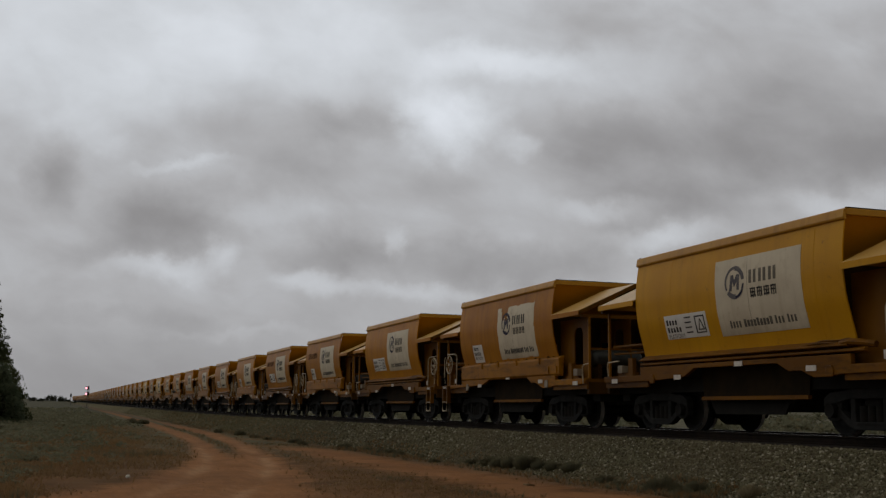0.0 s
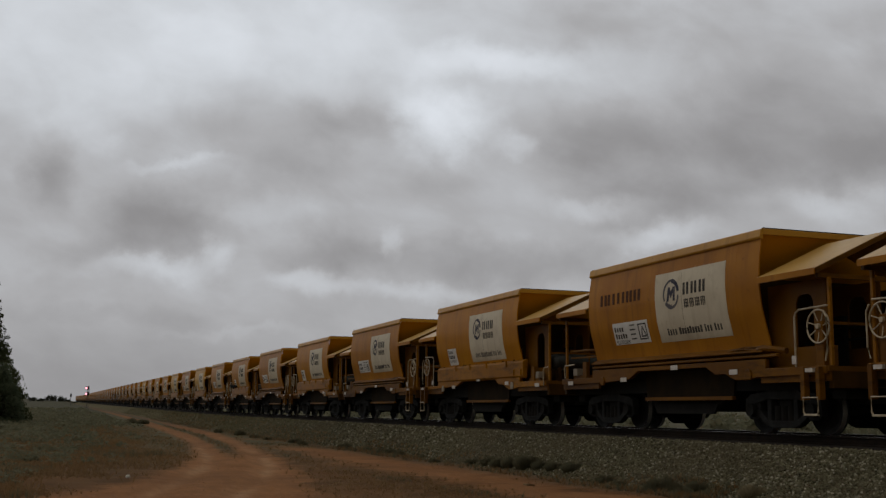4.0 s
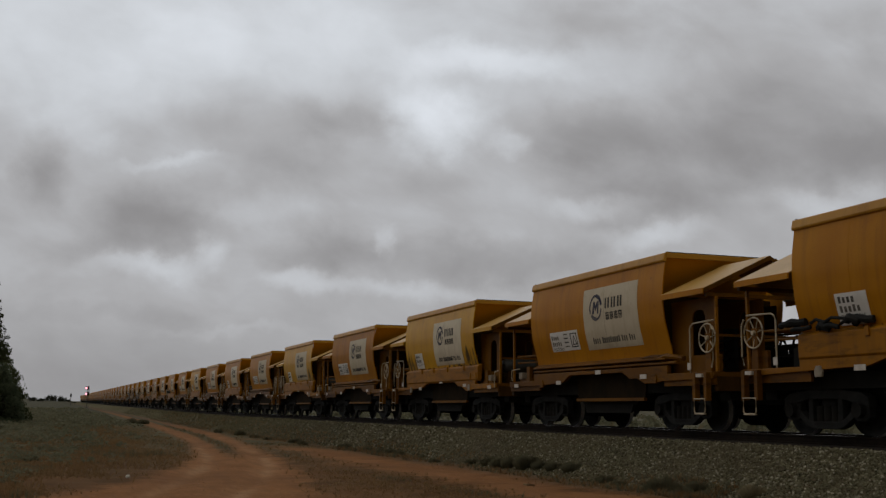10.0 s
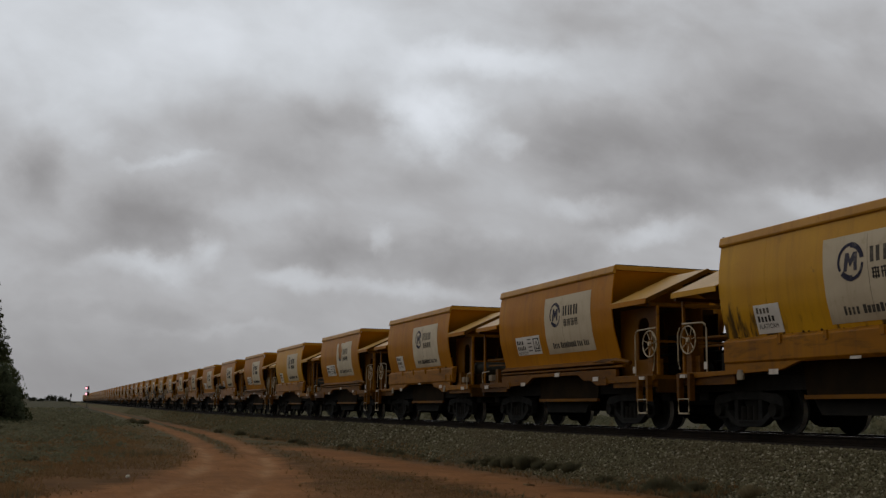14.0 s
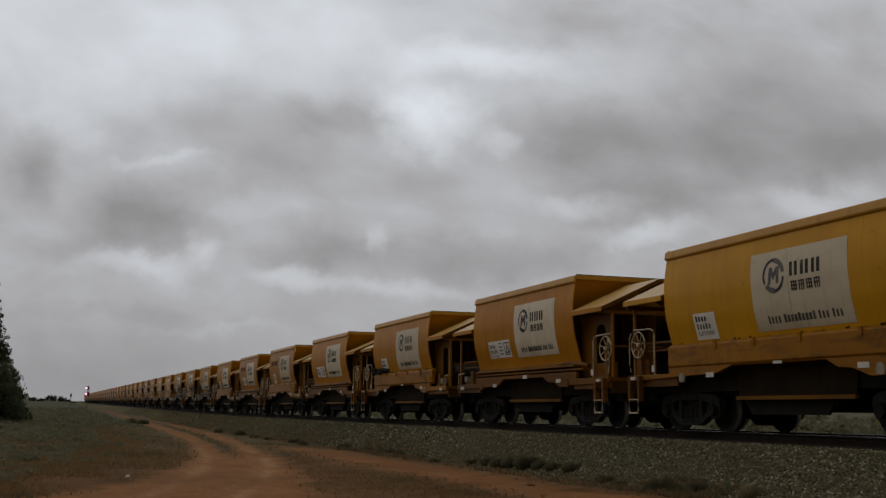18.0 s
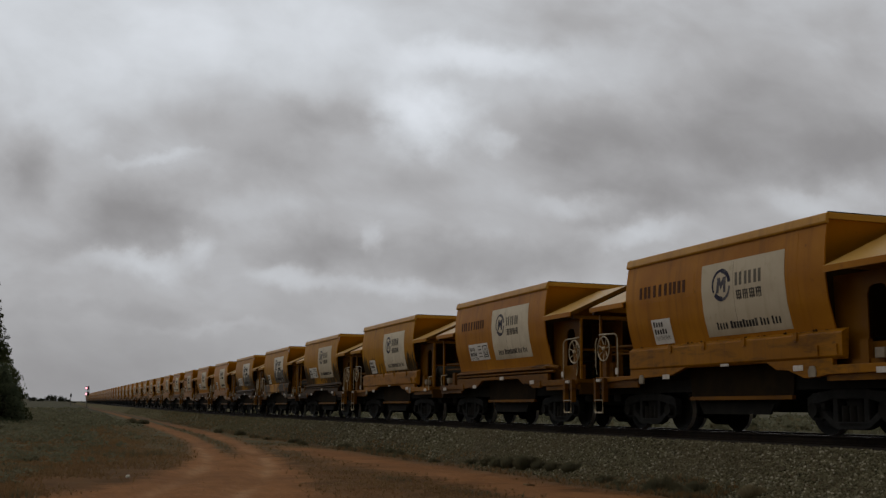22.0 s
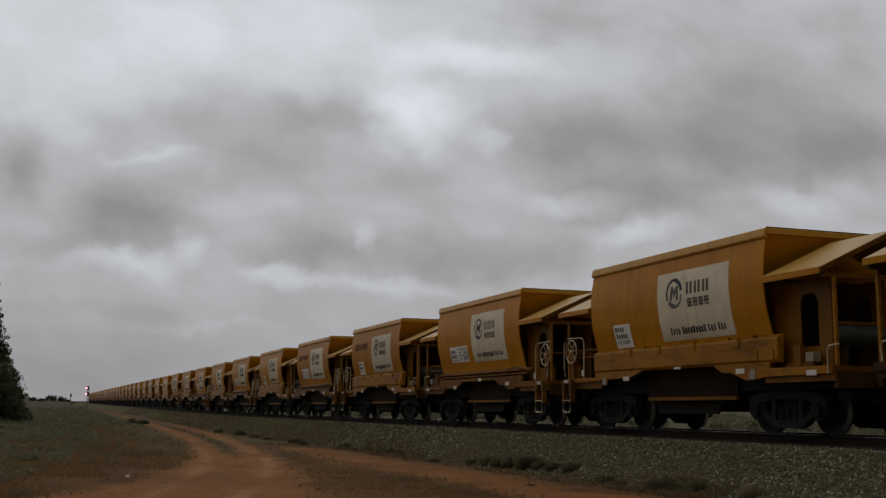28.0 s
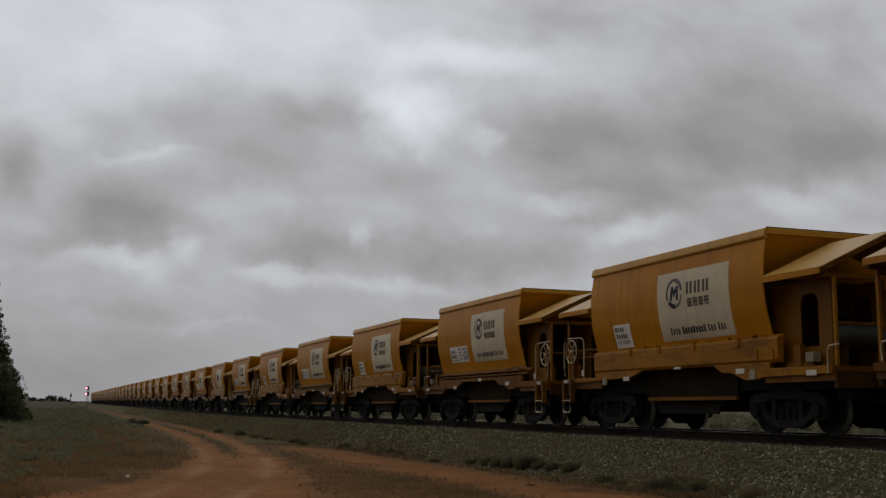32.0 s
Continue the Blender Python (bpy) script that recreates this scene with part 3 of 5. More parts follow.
def railway():
    bed = new("track_bed", sweep([(x, bed_z(x)) for x in (-4.2, -3.75, -3.2, -2.6, -2.1, -1.85, -1.55, 0, 1.55, 1.85, 2.6, 3.75, 4.2)], LINE_Y, False).mesh("track_bed", BED, 0, True))
    crown = new("track_crown", sweep([(-1.62, -0.24), (-1.56, -0.175), (0, -0.16), (1.56, -0.175), (1.62, -0.24)], LINE_Y, False).mesh("track_crown", SHADED_BALLAST, 0, True))
    tagged(crown, "ballast between and beside the rails, darkened for the train's shade", "track bed", kind="structure")
    tagged(bed, "sloping grey-brown stone ballast bed", "track bed", kind="structure")
    rng = random.Random(4)
    s = Shape()
    def stones(count, y0, y1, x0, x1, size):
        for _ in range(count):
            y = y0 + (y1 - y0) * rng.random() ** (1.3 if y0 < 50 else 2.2)
            x = x0 + (x1 - x0) * rng.random()
            r = size * rng.uniform(0.6, 1.35)
            c = (TRACK_X + bend(y) + x, y, RAIL_Z + rise(y) + bed_z(x) + r * 0.25)
            q = Euler((rng.random() * 6, rng.random() * 6, rng.random() * 6)).to_matrix()
            sx, sy, sz = (r * rng.uniform(0.6, 1.1) for _ in range(3))
            pts = [Vector(c) + q @ Vector(p) for p in ((sx, 0, 0), (-sx, 0, 0), (0, sy, 0), (0, -sy, 0), (0.2 * sx, 0.1 * sy, sz), (-0.1 * sx, 0.2 * sy, -sz))]
            s.add(pts, [(0, 2, 4), (2, 1, 4), (1, 3, 4), (3, 0, 4), (2, 0, 5), (1, 2, 5), (3, 1, 5), (0, 3, 5)])
    stones(27000, 11, 34, -4.1, -1.6, 0.031)
    stones(12000, 30, 75, -4.0, -1.6, 0.048)
    stones(4500, 60, 190, -4.0, -1.6, 0.065)
    stones(1500, 11, 40, -5.4, -3.7, 0.03)
    me = bpy.data.meshes.new("ballast_stones")
    me.from_pydata(s.v, [], s.f)
    me.materials.append(STONE)
    tagged(new("ballast_stones", me), "loose crushed-rock ballast on the slope", "ballast", kind="stuff")
    for side in (-1, 1):
        x = side * 0.7525
        rail = tagged(new("rail"), "worn steel rail with a polished head", "rail", "rails of the track", kind="structure")
        web = [(x - 0.07, -0.172), (x + 0.07, -0.172), (x + 0.07, -0.155), (x + 0.012, -0.135), (x + 0.012, -0.045), (x + 0.035, -0.035), (x + 0.035, -0.004), (x - 0.035, -0.004), (x - 0.035, -0.035), (x - 0.012, -0.045), (x - 0.012, -0.135), (x - 0.07, -0.155)]
        part("rail_web", sweep(web, LINE_Y), RAIL_SIDE, rail)
        part("rail_head", sweep([(x - 0.033, -0.005), (x + 0.033, -0.005), (x + 0.030, 0.0), (x - 0.030, 0.0)], LINE_Y), RAIL_TOP, rail, "bright running surface")
    sl = Shape().prism([(-1.25, -0.33), (1.25, -0.33), (1.25, -0.20), (1.2, -0.176), (-1.2, -0.176), (-1.25, -0.20)], "y", -0.12, 0.12).mesh("sleeper", SLEEPER, 0.01)
    track = tagged(new("sleepers"), "row of grey sleepers under the rails", "sleepers", kind="structure")
    for i in range(110):
        ob = part("sleeper", sl, None, track)
        ob.matrix_basis = on_track(-8 + i * 0.68)
    rest = Shape()
    for i in range(400):
        y = 67 + i * 0.68
        m = on_track(y)
        rest.add([m @ v.co for v in sl.vertices], [tuple(p.vertices) for p in sl.polygons])
    tagged(part("far_sleepers", rest, SLEEPER, track), kind="stuff")


railway()


# ---- the ore wagons ----
HALF = 3.535                       # half the hopper's length


PROFILE_Z = np.arange(1.3, 4.1, 0.01)
PROFILE_W = np.convolve(np.pad(np.interp(PROFILE_Z, [1.45, 1.58, 1.75, 2.0, 2.4, 2.9, 3.3, 3.7, 3.9], [1.35, 1.365, 1.39, 1.46, 1.565, 1.615, 1.595, 1.53, 1.50]), 12, "edge"), np.ones(25) / 25, "valid")


def half_width(z):
    """Half the hopper's width at a height: barrel-shaped, tucked in towards the foot."""
    return float(np.interp(z, PROFILE_Z, PROFILE_W))


def sheet(y0, y1, z0, z1, off=0.006, nz=22):
    """A thin curved sheet with depth on the side of the hopper that faces the road."""
    s = Shape()
    zs = np.linspace(z0, z1, nz + 1)
    for z in zs:
        w = half_width(z)
        s.v += [(-(w + off), y0, z), (-(w + off), y1, z), (-(w - 0.004), y1, z), (-(w - 0.004), y0, z)]
    for j in range(nz):
        s.f += [(4 * j + i, 4 * j + (i + 1) % 4, 4 * j + 4 + (i + 1) % 4, 4 * j + 4 + i) for i in range(4)]
    s.f += [(0, 1, 2, 3), tuple(4 * nz + i for i in (3, 2, 1, 0))]
    return s


def ragged_sheet(y0, y1, z0, z1, seed, bite):
    """A torn sheet: strips of uneven length round a missing bite (y, z, radius)."""
    rng = random.Random(seed)
    s = Shape()
    n = 112
    for i in range(n):
        for j in range(64):
            a, b = y0 + (y1 - y0) * i / n, y0 + (y1 - y0) * (i + 1) / n
            c, d = z0 + (z1 - z0) * j / 64, z0 + (z1 - z0) * (j + 1) / 64
            m = ((a + b) / 2, (c + d) / 2)
            r = math.hypot(m[0] - bite[0], (m[1] - bite[1]) * 0.8) + 0.12 * noise.noise((m[0] * 6, m[1] * 6, seed))
            edge = min(m[0] - min(y0, y1), max(y0, y1) - m[0], m[1] - z0, z1 - m[1])
            if r < bite[2] or (m[1] > bite[1] and abs(m[0] - bite[0] - 0.12) < bite[2] * 0.75 + 0.14 * noise.noise((m[1] * 5, seed, 3.0))) or edge < 0.005 + 0.035 * noise.noise((m[0] * 3, m[1] * 3, seed + 9)):
                continue
            w0, w1 = half_width(c), half_width(d)
            s.add([(-(w0 + 0.006), a, c), (-(w0 + 0.006), b, c), (-(w1 + 0.006), b, d), (-(w1 + 0.006), a, d), (-w0 + 0.004, a, c), (-w0 + 0.004, b, c), (-w1 + 0.004, b, d), (-w1 + 0.004, a, d)],
                  [(0, 1, 2, 3), (7, 6, 5, 4), (0, 4, 5, 1), (1, 5, 6, 2), (2, 6, 7, 3), (3, 7, 4, 0)])
    return s


def slab(poly, off, depth=0.004):
    """A flat printed shape (y, z) with a little depth on the hopper's side, cut in bands so that it follows the curve."""
    s = Shape()
    n = len(poly)
    s.v = [(-(half_width(z) + off), y, z) for y, z in poly] + [(-(half_width(z) + off - depth), y, z) for y, z in poly]
    s.f = [tuple(range(n)), tuple(range(2 * n - 1, n - 1, -1))] + [(i, n + i, n + (i + 1) % n, (i + 1) % n) for i in range(n)]
    return s


def print_bars(bars, off=0.011):
    """A line of printed bars (y, width, z, height) in one mesh that follows the hopper's side."""
    s = Shape()
    for y, wd, z, h in bars:
        b = sheet(y, y - wd, z, z + h, off, 3)
        s.add(b.v, b.f)
    return s


def line_of_bars(y, z, height, pitch, words, stroke=0.5):
    """Unreadable small print: one upright bar for each letter, a gap between words."""
    bars = []
    for k, n in enumerate(words):
        for i in range(n):
            tall = 1.0 if i == 0 or (i * 5 + k * 3 + n) % 4 == 0 else 0.84
            bars.append((y, pitch * (stroke + 0.2 * ((i * 3 + k) % 3 == 1)), z, height * tall))
            y -= pitch
        y -= pitch * 0.6
    return bars


def ring(cy, cz, r0, r1, a0, a1, off, n=20, squeeze=1.0):
    s = Shape()
    for i in range(n + 1):
        t = radians(a0 + (a1 - a0) * i / n)
        for r in (r0, r1):
            y, z = cy + r * math.cos(t) * squeeze, cz + r * math.sin(t)
            s.v.append((-(half_width(z) + off), y, z))
    s.f = [(2 * i, 2 * i + 1, 2 * i + 3, 2 * i + 2) for i in range(n)]
    return s


def bogie_meshes():
    out = {}
    fr = Shape().prism([(-1.16, 0.52), (-1.14, 0.68), (-0.98, 0.77), (-0.55, 0.81), (-0.42, 0.86), (0.42, 0.86), (0.55, 0.81), (0.98, 0.77), (1.14, 0.68), (1.16, 0.52), (0.72, 0.60), (0.46, 0.66), (-0.46, 0.66), (-0.72, 0.60)], "x", -0.10, 0.08)
    fr.prism([(-1.05, 0.44), (-0.80, 0.36), (-0.50, 0.17), (-0.34, 0.12), (0.34, 0.12), (0.50, 0.17), (0.80, 0.36), (1.05, 0.44), (0.98, 0.53), (0.74, 0.48), (0.42, 0.26), (-0.42, 0.26), (-0.74, 0.48), (-0.98, 0.53)], "x", -0.09, 0.07)
    for y in (-0.40, 0.40):
        fr.prism([(y - 0.07, 0.22), (y + 0.07, 0.22), (y + 0.06, 0.70), (y - 0.06, 0.70)], "x", -0.085, 0.065)
    for y in (-0.915, 0.915):
        fr.prism([(y - 0.21, 0.34), (y - 0.12, 0.27), (y + 0.12, 0.27), (y + 0.21, 0.34), (y + 0.21, 0.66), (y - 0.21, 0.66)], "x", -0.07, 0.07)
    out["side_frame"] = fr.mesh("side_frame", DARK, 0.015)
    s = Shape()
    s.lathe([(-0.17, 0.10), (-0.18, 0.13), (0.02, 0.14), (0.17, 0.13), (0.16, 0.10)], "x", (0, 0, 0.46), 14)
    out["axle_box"] = s.mesh("axle_box", DARKER, 0, True)
    s = Shape().box(-1.0, 1.0, -0.20, 0.20, 0.50, 0.80).box(-0.7, 0.7, -0.42, 0.42, 0.74, 0.87)
    out["bolster"] = s.mesh("bolster", DARKER, 0.03)
    s = Shape()
    s.box(-0.09, 0.09, -0.3, 0.3, 0.19, 0.235)
    for y in (-0.2, 0.0, 0.2):
        s.lathe([(0.22, 0.08), (0.26, 0.085), (0.5, 0.085), (0.54, 0.08)], "z", (0, y, 0), 10)
    out["spring_group"] = s.mesh("spring_group", DARKER, 0, True)
    half = [(0.095, 0.0), (0.10, 0.60), (0.36, 0.675), (0.40, 0.668), (0.475, 0.668), (0.488, 0.688), (0.463, 0.702), (0.455, 0.80), (0.42, 0.806), (0.38, 0.785), (0.34, 0.74), (0.12, 0.74), (0.10, 0.79), (0.065, 0.82), (0.065, 1.05)]
    prof = [(-x, r) for r, x in reversed(half)] + [(x, r) for r, x in half[1:]]
    s = Shape().lathe(prof, "x", (0, 0, 0), 32)
    me = s.mesh("wheelset", DARK, 0, True)
    me.materials.append(TREAD)
    for face in me.polygons:      # the worn tread and the outer rim edge are bright
        c = face.center
        if 0.70 < abs(c.x) < 0.802 and math.hypot(c.y, c.z) > 0.452:
            face.material_index = 1
    out["wheel_pair"] = me
    s = Shape()
    s.box(-0.72, 0.72, -0.05, 0.05, 0.30, 0.40)
    for k in (-1, 1):
        s.box(k * 0.75 - 0.05, k * 0.75 + 0.05, -0.05, 0.06, 0.26, 0.60)
    out["brake_beam"] = s.mesh("brake_beam", DARKER, 0.01)
    return out


BOGIE = bogie_meshes()


def add_bogie(wagon, y, far):
    b = part("bogie", BOGIE["bolster"], None, wagon, "grimy black two-axle bogie")
    b.location = (0, y, 0)
    for x in (-1.0, 1.0):
        part("side_frame", BOGIE["side_frame"], None, b).location = (x, 0, 0)
        if not far:
            for dy in (-0.915, 0.915):
                part("axle_box", BOGIE["axle_box"], None, b).location = (x, dy, 0)
            part("spring_group", BOGIE["spring_group"], None, b).location = (x, 0, 0)
    if not far:
        for dy in (-0.40, 0.40):
            part("brake_beam", BOGIE["brake_beam"], None, b).location = (0, dy, 0)
    for dy in (-0.915, 0.915):
        w = part("wheelset", BOGIE["wheel_pair"], None, b, "dark wheelset with a bright worn rim")
        w.location = (0, dy, 0.46)
    return b


def hopper_shell(kind):
    """Barrel-sided shell; the skirted side ends higher up."""
    s = Shape()
    z_lo = 1.84 if kind == "skirted" else 1.60
    for side, low in ((-1, z_lo), (1, 1.70)):
        zs = np.linspace(low, 3.86, 33)
        n = len(zs)
        ys = np.linspace(-HALF, HALF, 9)
        base = len(s.v)
        for y in ys:
            s.v += [(side * half_width(z), y, z) for z in zs] + [(side * (half_width(z) - 0.03), y, z) for z in reversed(zs)]
        m = 2 * n
        for j in range(len(ys) - 1):
            s.f += [(base + j * m + i, base + j * m + (i + 1) % m, base + (j + 1) * m + (i + 1) % m, base + (j + 1) * m + i) for i in range(m)]
        s.f += [tuple(base + i for i in range(m)), tuple(base + (len(ys) - 1) * m + i for i in range(m))]
    return s


def word(text, y, z, width, height, parent):
    """Painted block letters that follow the hopper's side."""
    cu = bpy.data.curves.new("lettering", "FONT")
    cu.body = text
    tmp = bpy.data.objects.new("lettering", cu)
    me = tmp.to_mesh().copy()
    bpy.data.objects.remove(tmp)
    bpy.data.curves.remove(cu)
    xs, ys = [v.co.x for v in me.vertices], [v.co.y for v in me.vertices]
    for v in me.vertices:
        yy = y - width * (v.co.x - min(xs)) / (max(xs) - min(xs))
        zz = z + height * (v.co.y - min(ys)) / (max(ys) - min(ys))
        v.co = (-(half_width(zz) + 0.013), yy, zz)
    me.materials.clear()
    me.materials.append(INK_BLACK)
    part("plate_lettering", me, None, parent, "black block lettering")


def make_wagon(kind, far=False):
    """kind: lipped (large data plate, folded lower lip) or skirted (small plate, deep lower skirt)."""
    w = new("ore_wagon")
    lip = kind == "lipped"
    # hopper and its rim
    part("hopper", hopper_shell(kind), PAINT, w, smooth=True)
    rim = Shape()
    for k in (-1, 1):
        rim.prism([(k * 1.49, 3.74), (k * 1.555, 3.75), (k * 1.57, 3.79), (k * 1.535, 3.935), (k * 1.49, 3.955)], "y", -HALF - 0.03, HALF + 0.03)
        rim.box(-1.5, 1.5, k * HALF - 0.04, k * HALF + 0.04, 3.83, 3.95)
    part("rim", rim, RIM, w, bevel=0.012)
    for k in (-1, 1):
        # outer sheet under the top edge, then the slope sheet inside
        part("rim_seal", Shape().box(-1.47, 1.47, k * HALF - 0.02, k * HALF + 0.035, 3.952, 3.972), DARK, w)
        part("slope_sheet", Shape().prism([(k * (HALF - 0.02), 3.88), (k * (HALF + 0.01), 3.88), (k * 2.6, 2.35), (k * 2.55, 2.4)], "x", -1.46, 1.46).prism([(k * 2.6, 2.35), (k * 1.2, 1.45), (k * 1.15, 1.5), (k * 2.55, 2.4)], "x", -1.31, 1.31), END, w, "sloping orange end sheet")
        e = k * HALF
        # gabled canopy over the end platform
        y0, y1 = e + k * 0.03, k * 5.255
        roof = Shape()
        for t in (-1, 1):
            roof.prism([(t * 1.66, 2.95), (t * 1.66, 2.975), (0, 3.74), (0, 3.69)], "y", y0, y1)
        canopy = part("canopy", roof, ROOF, w, "pale yellow gabled sheet-metal canopy")
        for t in (-1, 1):
            if far and t > 0:
                continue
            fas = Shape().prism([(t * 1.66, 2.855), (t * 1.685, 2.855), (t * 1.685, 2.97), (t * 1.66, 2.97)], "y", y0, y1)
            part("eave_fascia", fas, PAINT, canopy, "folded orange eave")
        edge = Shape()
        for t in (-1, 1):
            edge.prism([(t * 1.66, 2.87), (t * 1.66, 2.965), (0, 3.735), (0, 3.64)], "y", y1 - 0.02, y1 + 0.025)
        part("gable_edge", edge, FRAME, canopy)
        beam = Shape().box(-1.60, 1.60, k * 5.22 - 0.04, k * 5.22 + 0.04, 2.80, 2.88)
        part("cross_beam", beam, FRAME, w)
        for t in (-1, 1):
            if far and t > 0:
                continue
            part("corner_post", Shape().box(t * 1.37 - 0.03, t * 1.37 + 0.03, k * 5.26 - 0.035, k * 5.26 + 0.035, 1.24, 2.81), LOWER, w, bevel=0.01)
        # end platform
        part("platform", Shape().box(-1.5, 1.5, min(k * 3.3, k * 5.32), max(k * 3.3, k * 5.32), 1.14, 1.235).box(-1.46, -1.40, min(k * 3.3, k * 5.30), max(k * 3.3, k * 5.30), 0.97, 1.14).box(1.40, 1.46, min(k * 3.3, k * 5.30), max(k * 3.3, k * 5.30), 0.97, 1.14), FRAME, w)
        part("headstock", Shape().box(-1.42, 1.42, k * 5.26 - 0.06, k * 5.26 + 0.06, 0.84, 1.16), GRIME, w, bevel=0.015)
        # three pierced plates carry the leading end; the trailing end is open
        if k < 0:
            a, b, h0, h1 = -HALF + 0.25, -4.98, -4.12, -4.62
            for x0, x1 in ((-1.22, -1.19), (-0.015, 0.015)):
                gus = Shape().box(x0, x1, h0, a, 1.24, 2.84).box(x0, x1, b, h1, 1.24, 2.84).box(x0, x1, h1, h0, 2.60, 2.84).box(x0, x1, h1, h0, 1.24, 1.62)
                for c0, s0 in ((h0, -1), (h1, 1)):
                    gus.prism([(c0, 2.60), (c0, 2.44), (c0 + s0 * 0.06, 2.56), (c0 + s0 * 0.16, 2.60)], "x", x0, x1)
                part("end_gusset", gus, DUSTY_SHADED, w, "pierced orange end plate")
            part("kick_plate", Shape().box(1.19, 1.22, -3.82, -2.3, 1.24, 2.84), GRIME, w)
            part("far_valves", Shape().box(1.12, 1.30, -4.05, -3.84, 1.24, 1.92).box(1.10, 1.28, -4.50, -4.22, 1.24, 1.66).lathe([(1.66, 0.10), (1.80, 0.08), (1.84, 0.02)], "z", (1.19, -4.36, 0), 10).box(1.10, 1.28, -4.95, -4.74, 1.24, 1.74), DARKER, w, bevel=0.02)
            part("far_rail", Shape().box(1.28, 1.33, -5.24, -3.8, 2.20, 2.26).box(1.28, 1.33, -5.24, -3.8, 2.31, 2.35), GRIME, w)
            loops = Shape()
            for i, (a, b, top) in enumerate(((-3.90, -4.16, 2.02), (-4.08, -4.42, 1.88), (-4.30, -4.62, 2.08), (-4.52, -4.80, 1.80), (-4.74, -5.05, 1.96))):
                x = 1.20 + 0.03 * i
                loops.tube([(x, a, 1.24), (x, a - 0.02, top - 0.12), (x, a - 0.06, top), (x, (a + b) / 2, top + 0.02), (x, b + 0.06, top - 0.04), (x, b, top - 0.16), (x, b + 0.05, 1.24)], 0.032, 6)
            for z, y0 in ((1.46, -4.2), (1.58, -3.9), (1.70, -4.5), (1.84, -4.1)):
                loops.tube([(1.24, y0, z), (1.26, y0 - 0.4, z + 0.03), (1.22, y0 - 0.8, z - 0.02)], 0.04, 6)
            part("pipe_loops", loops, DARKER, w, "dark looped air pipes", smooth=True)
        else:
            part("trunk_pipe", Shape().tube([(-1.30, 3.3, 1.95), (-1.30, 4.2, 1.97), (-1.28, 5.2, 1.97)], 0.03, 7).tube([(-1.25, 3.3, 1.78), (-1.25, 5.2, 1.80)], 0.025, 7), DUSTY_SHADED, w)
            part("control_valve", Shape().box(-1.25, -0.95, 3.75, 4.05, 1.24, 1.62).lathe([(1.62, 0.10), (1.74, 0.09), (1.78, 0.03)], "z", (-1.1, 3.9, 0), 10), DARKER, w, bevel=0.02)
        if far:
            continue
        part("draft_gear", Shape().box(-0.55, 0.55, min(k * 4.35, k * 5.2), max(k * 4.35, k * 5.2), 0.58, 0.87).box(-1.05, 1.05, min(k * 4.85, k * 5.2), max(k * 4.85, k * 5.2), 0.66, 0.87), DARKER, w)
        # added dark sheets that stand for the deep shade inside the wagon ends
        inner = Shape().box(-0.9, 0.9, 3.0, 3.1, 1.3, 2.6) if k > 0 else Shape().box(-1.30, 1.30, -3.26, -3.22, 1.24, 2.2).box(-1.46, 1.46, -3.26, -3.22, 2.2, 3.0)
        part("end_bulkhead", inner, GRIME, w)
        part("coupler", Shape().box(-0.09, 0.09, min(k * 5.2, k * 5.72), max(k * 5.2, k * 5.72), 0.78, 0.98).box(-0.16, 0.16, min(k * 5.62, k * 5.8), max(k * 5.62, k * 5.8), 0.72, 1.04), DARK, w, bevel=0.03)
    if not far:
        for y in (2.05, -2.75):
            part("weld_seam", sheet(y, y - 0.03, 2.0 if not lip else 1.7, 3.72, 0.003), PAINT, w)
    brake_end = -1 if lip else 1          # the end with the handwheel
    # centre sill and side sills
    # underframe, floor and chute: near-black holds the underside's shade besides the grime
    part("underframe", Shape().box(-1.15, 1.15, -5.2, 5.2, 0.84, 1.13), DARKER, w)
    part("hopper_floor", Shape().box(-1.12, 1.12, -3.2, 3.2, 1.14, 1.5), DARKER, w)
    for k in (-1, 1):
        x = k * 1.47
        if lip:
            poly = [(-5.28, 1.24), (-5.28, 1.10), (-3.25, 1.08), (-2.95, 1.04), (-2.55, 1.04), (-2.2, 1.17), (-1.85, 1.17), (-1.5, 1.33), (1.3, 1.33), (1.7, 1.16), (3.0, 1.10), (5.28, 1.10), (5.28, 1.24), (HALF, 1.24), (HALF, 1.42), (-HALF, 1.42), (-HALF, 1.24)]
        else:
            poly = [(-5.28, 1.24), (-5.28, 1.10), (-3.4, 1.08), (-3.05, 1.03), (-2.75, 1.03), (-2.3, 1.18), (-1.95, 1.2), (-1.65, 1.35), (1.05, 1.38), (1.75, 1.20), (3.35, 1.16), (5.28, 1.10), (5.28, 1.24), (HALF, 1.24), (HALF, 1.42), (-HALF, 1.42), (-HALF, 1.24)]
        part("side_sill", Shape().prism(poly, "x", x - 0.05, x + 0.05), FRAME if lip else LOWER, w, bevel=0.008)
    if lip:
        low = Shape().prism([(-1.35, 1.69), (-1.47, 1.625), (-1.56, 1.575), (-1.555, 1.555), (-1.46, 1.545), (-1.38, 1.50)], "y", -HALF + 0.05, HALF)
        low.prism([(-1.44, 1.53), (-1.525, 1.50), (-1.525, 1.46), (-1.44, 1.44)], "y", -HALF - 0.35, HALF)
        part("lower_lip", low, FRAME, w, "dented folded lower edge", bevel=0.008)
        roll = Shape().tube([(-1.46, -HALF + 0.3, 1.60), (-1.50, -HALF + 0.05, 1.63), (-1.44, -HALF - 0.25, 1.60), (-1.40, -HALF - 0.5, 1.56)], 0.06, 8)
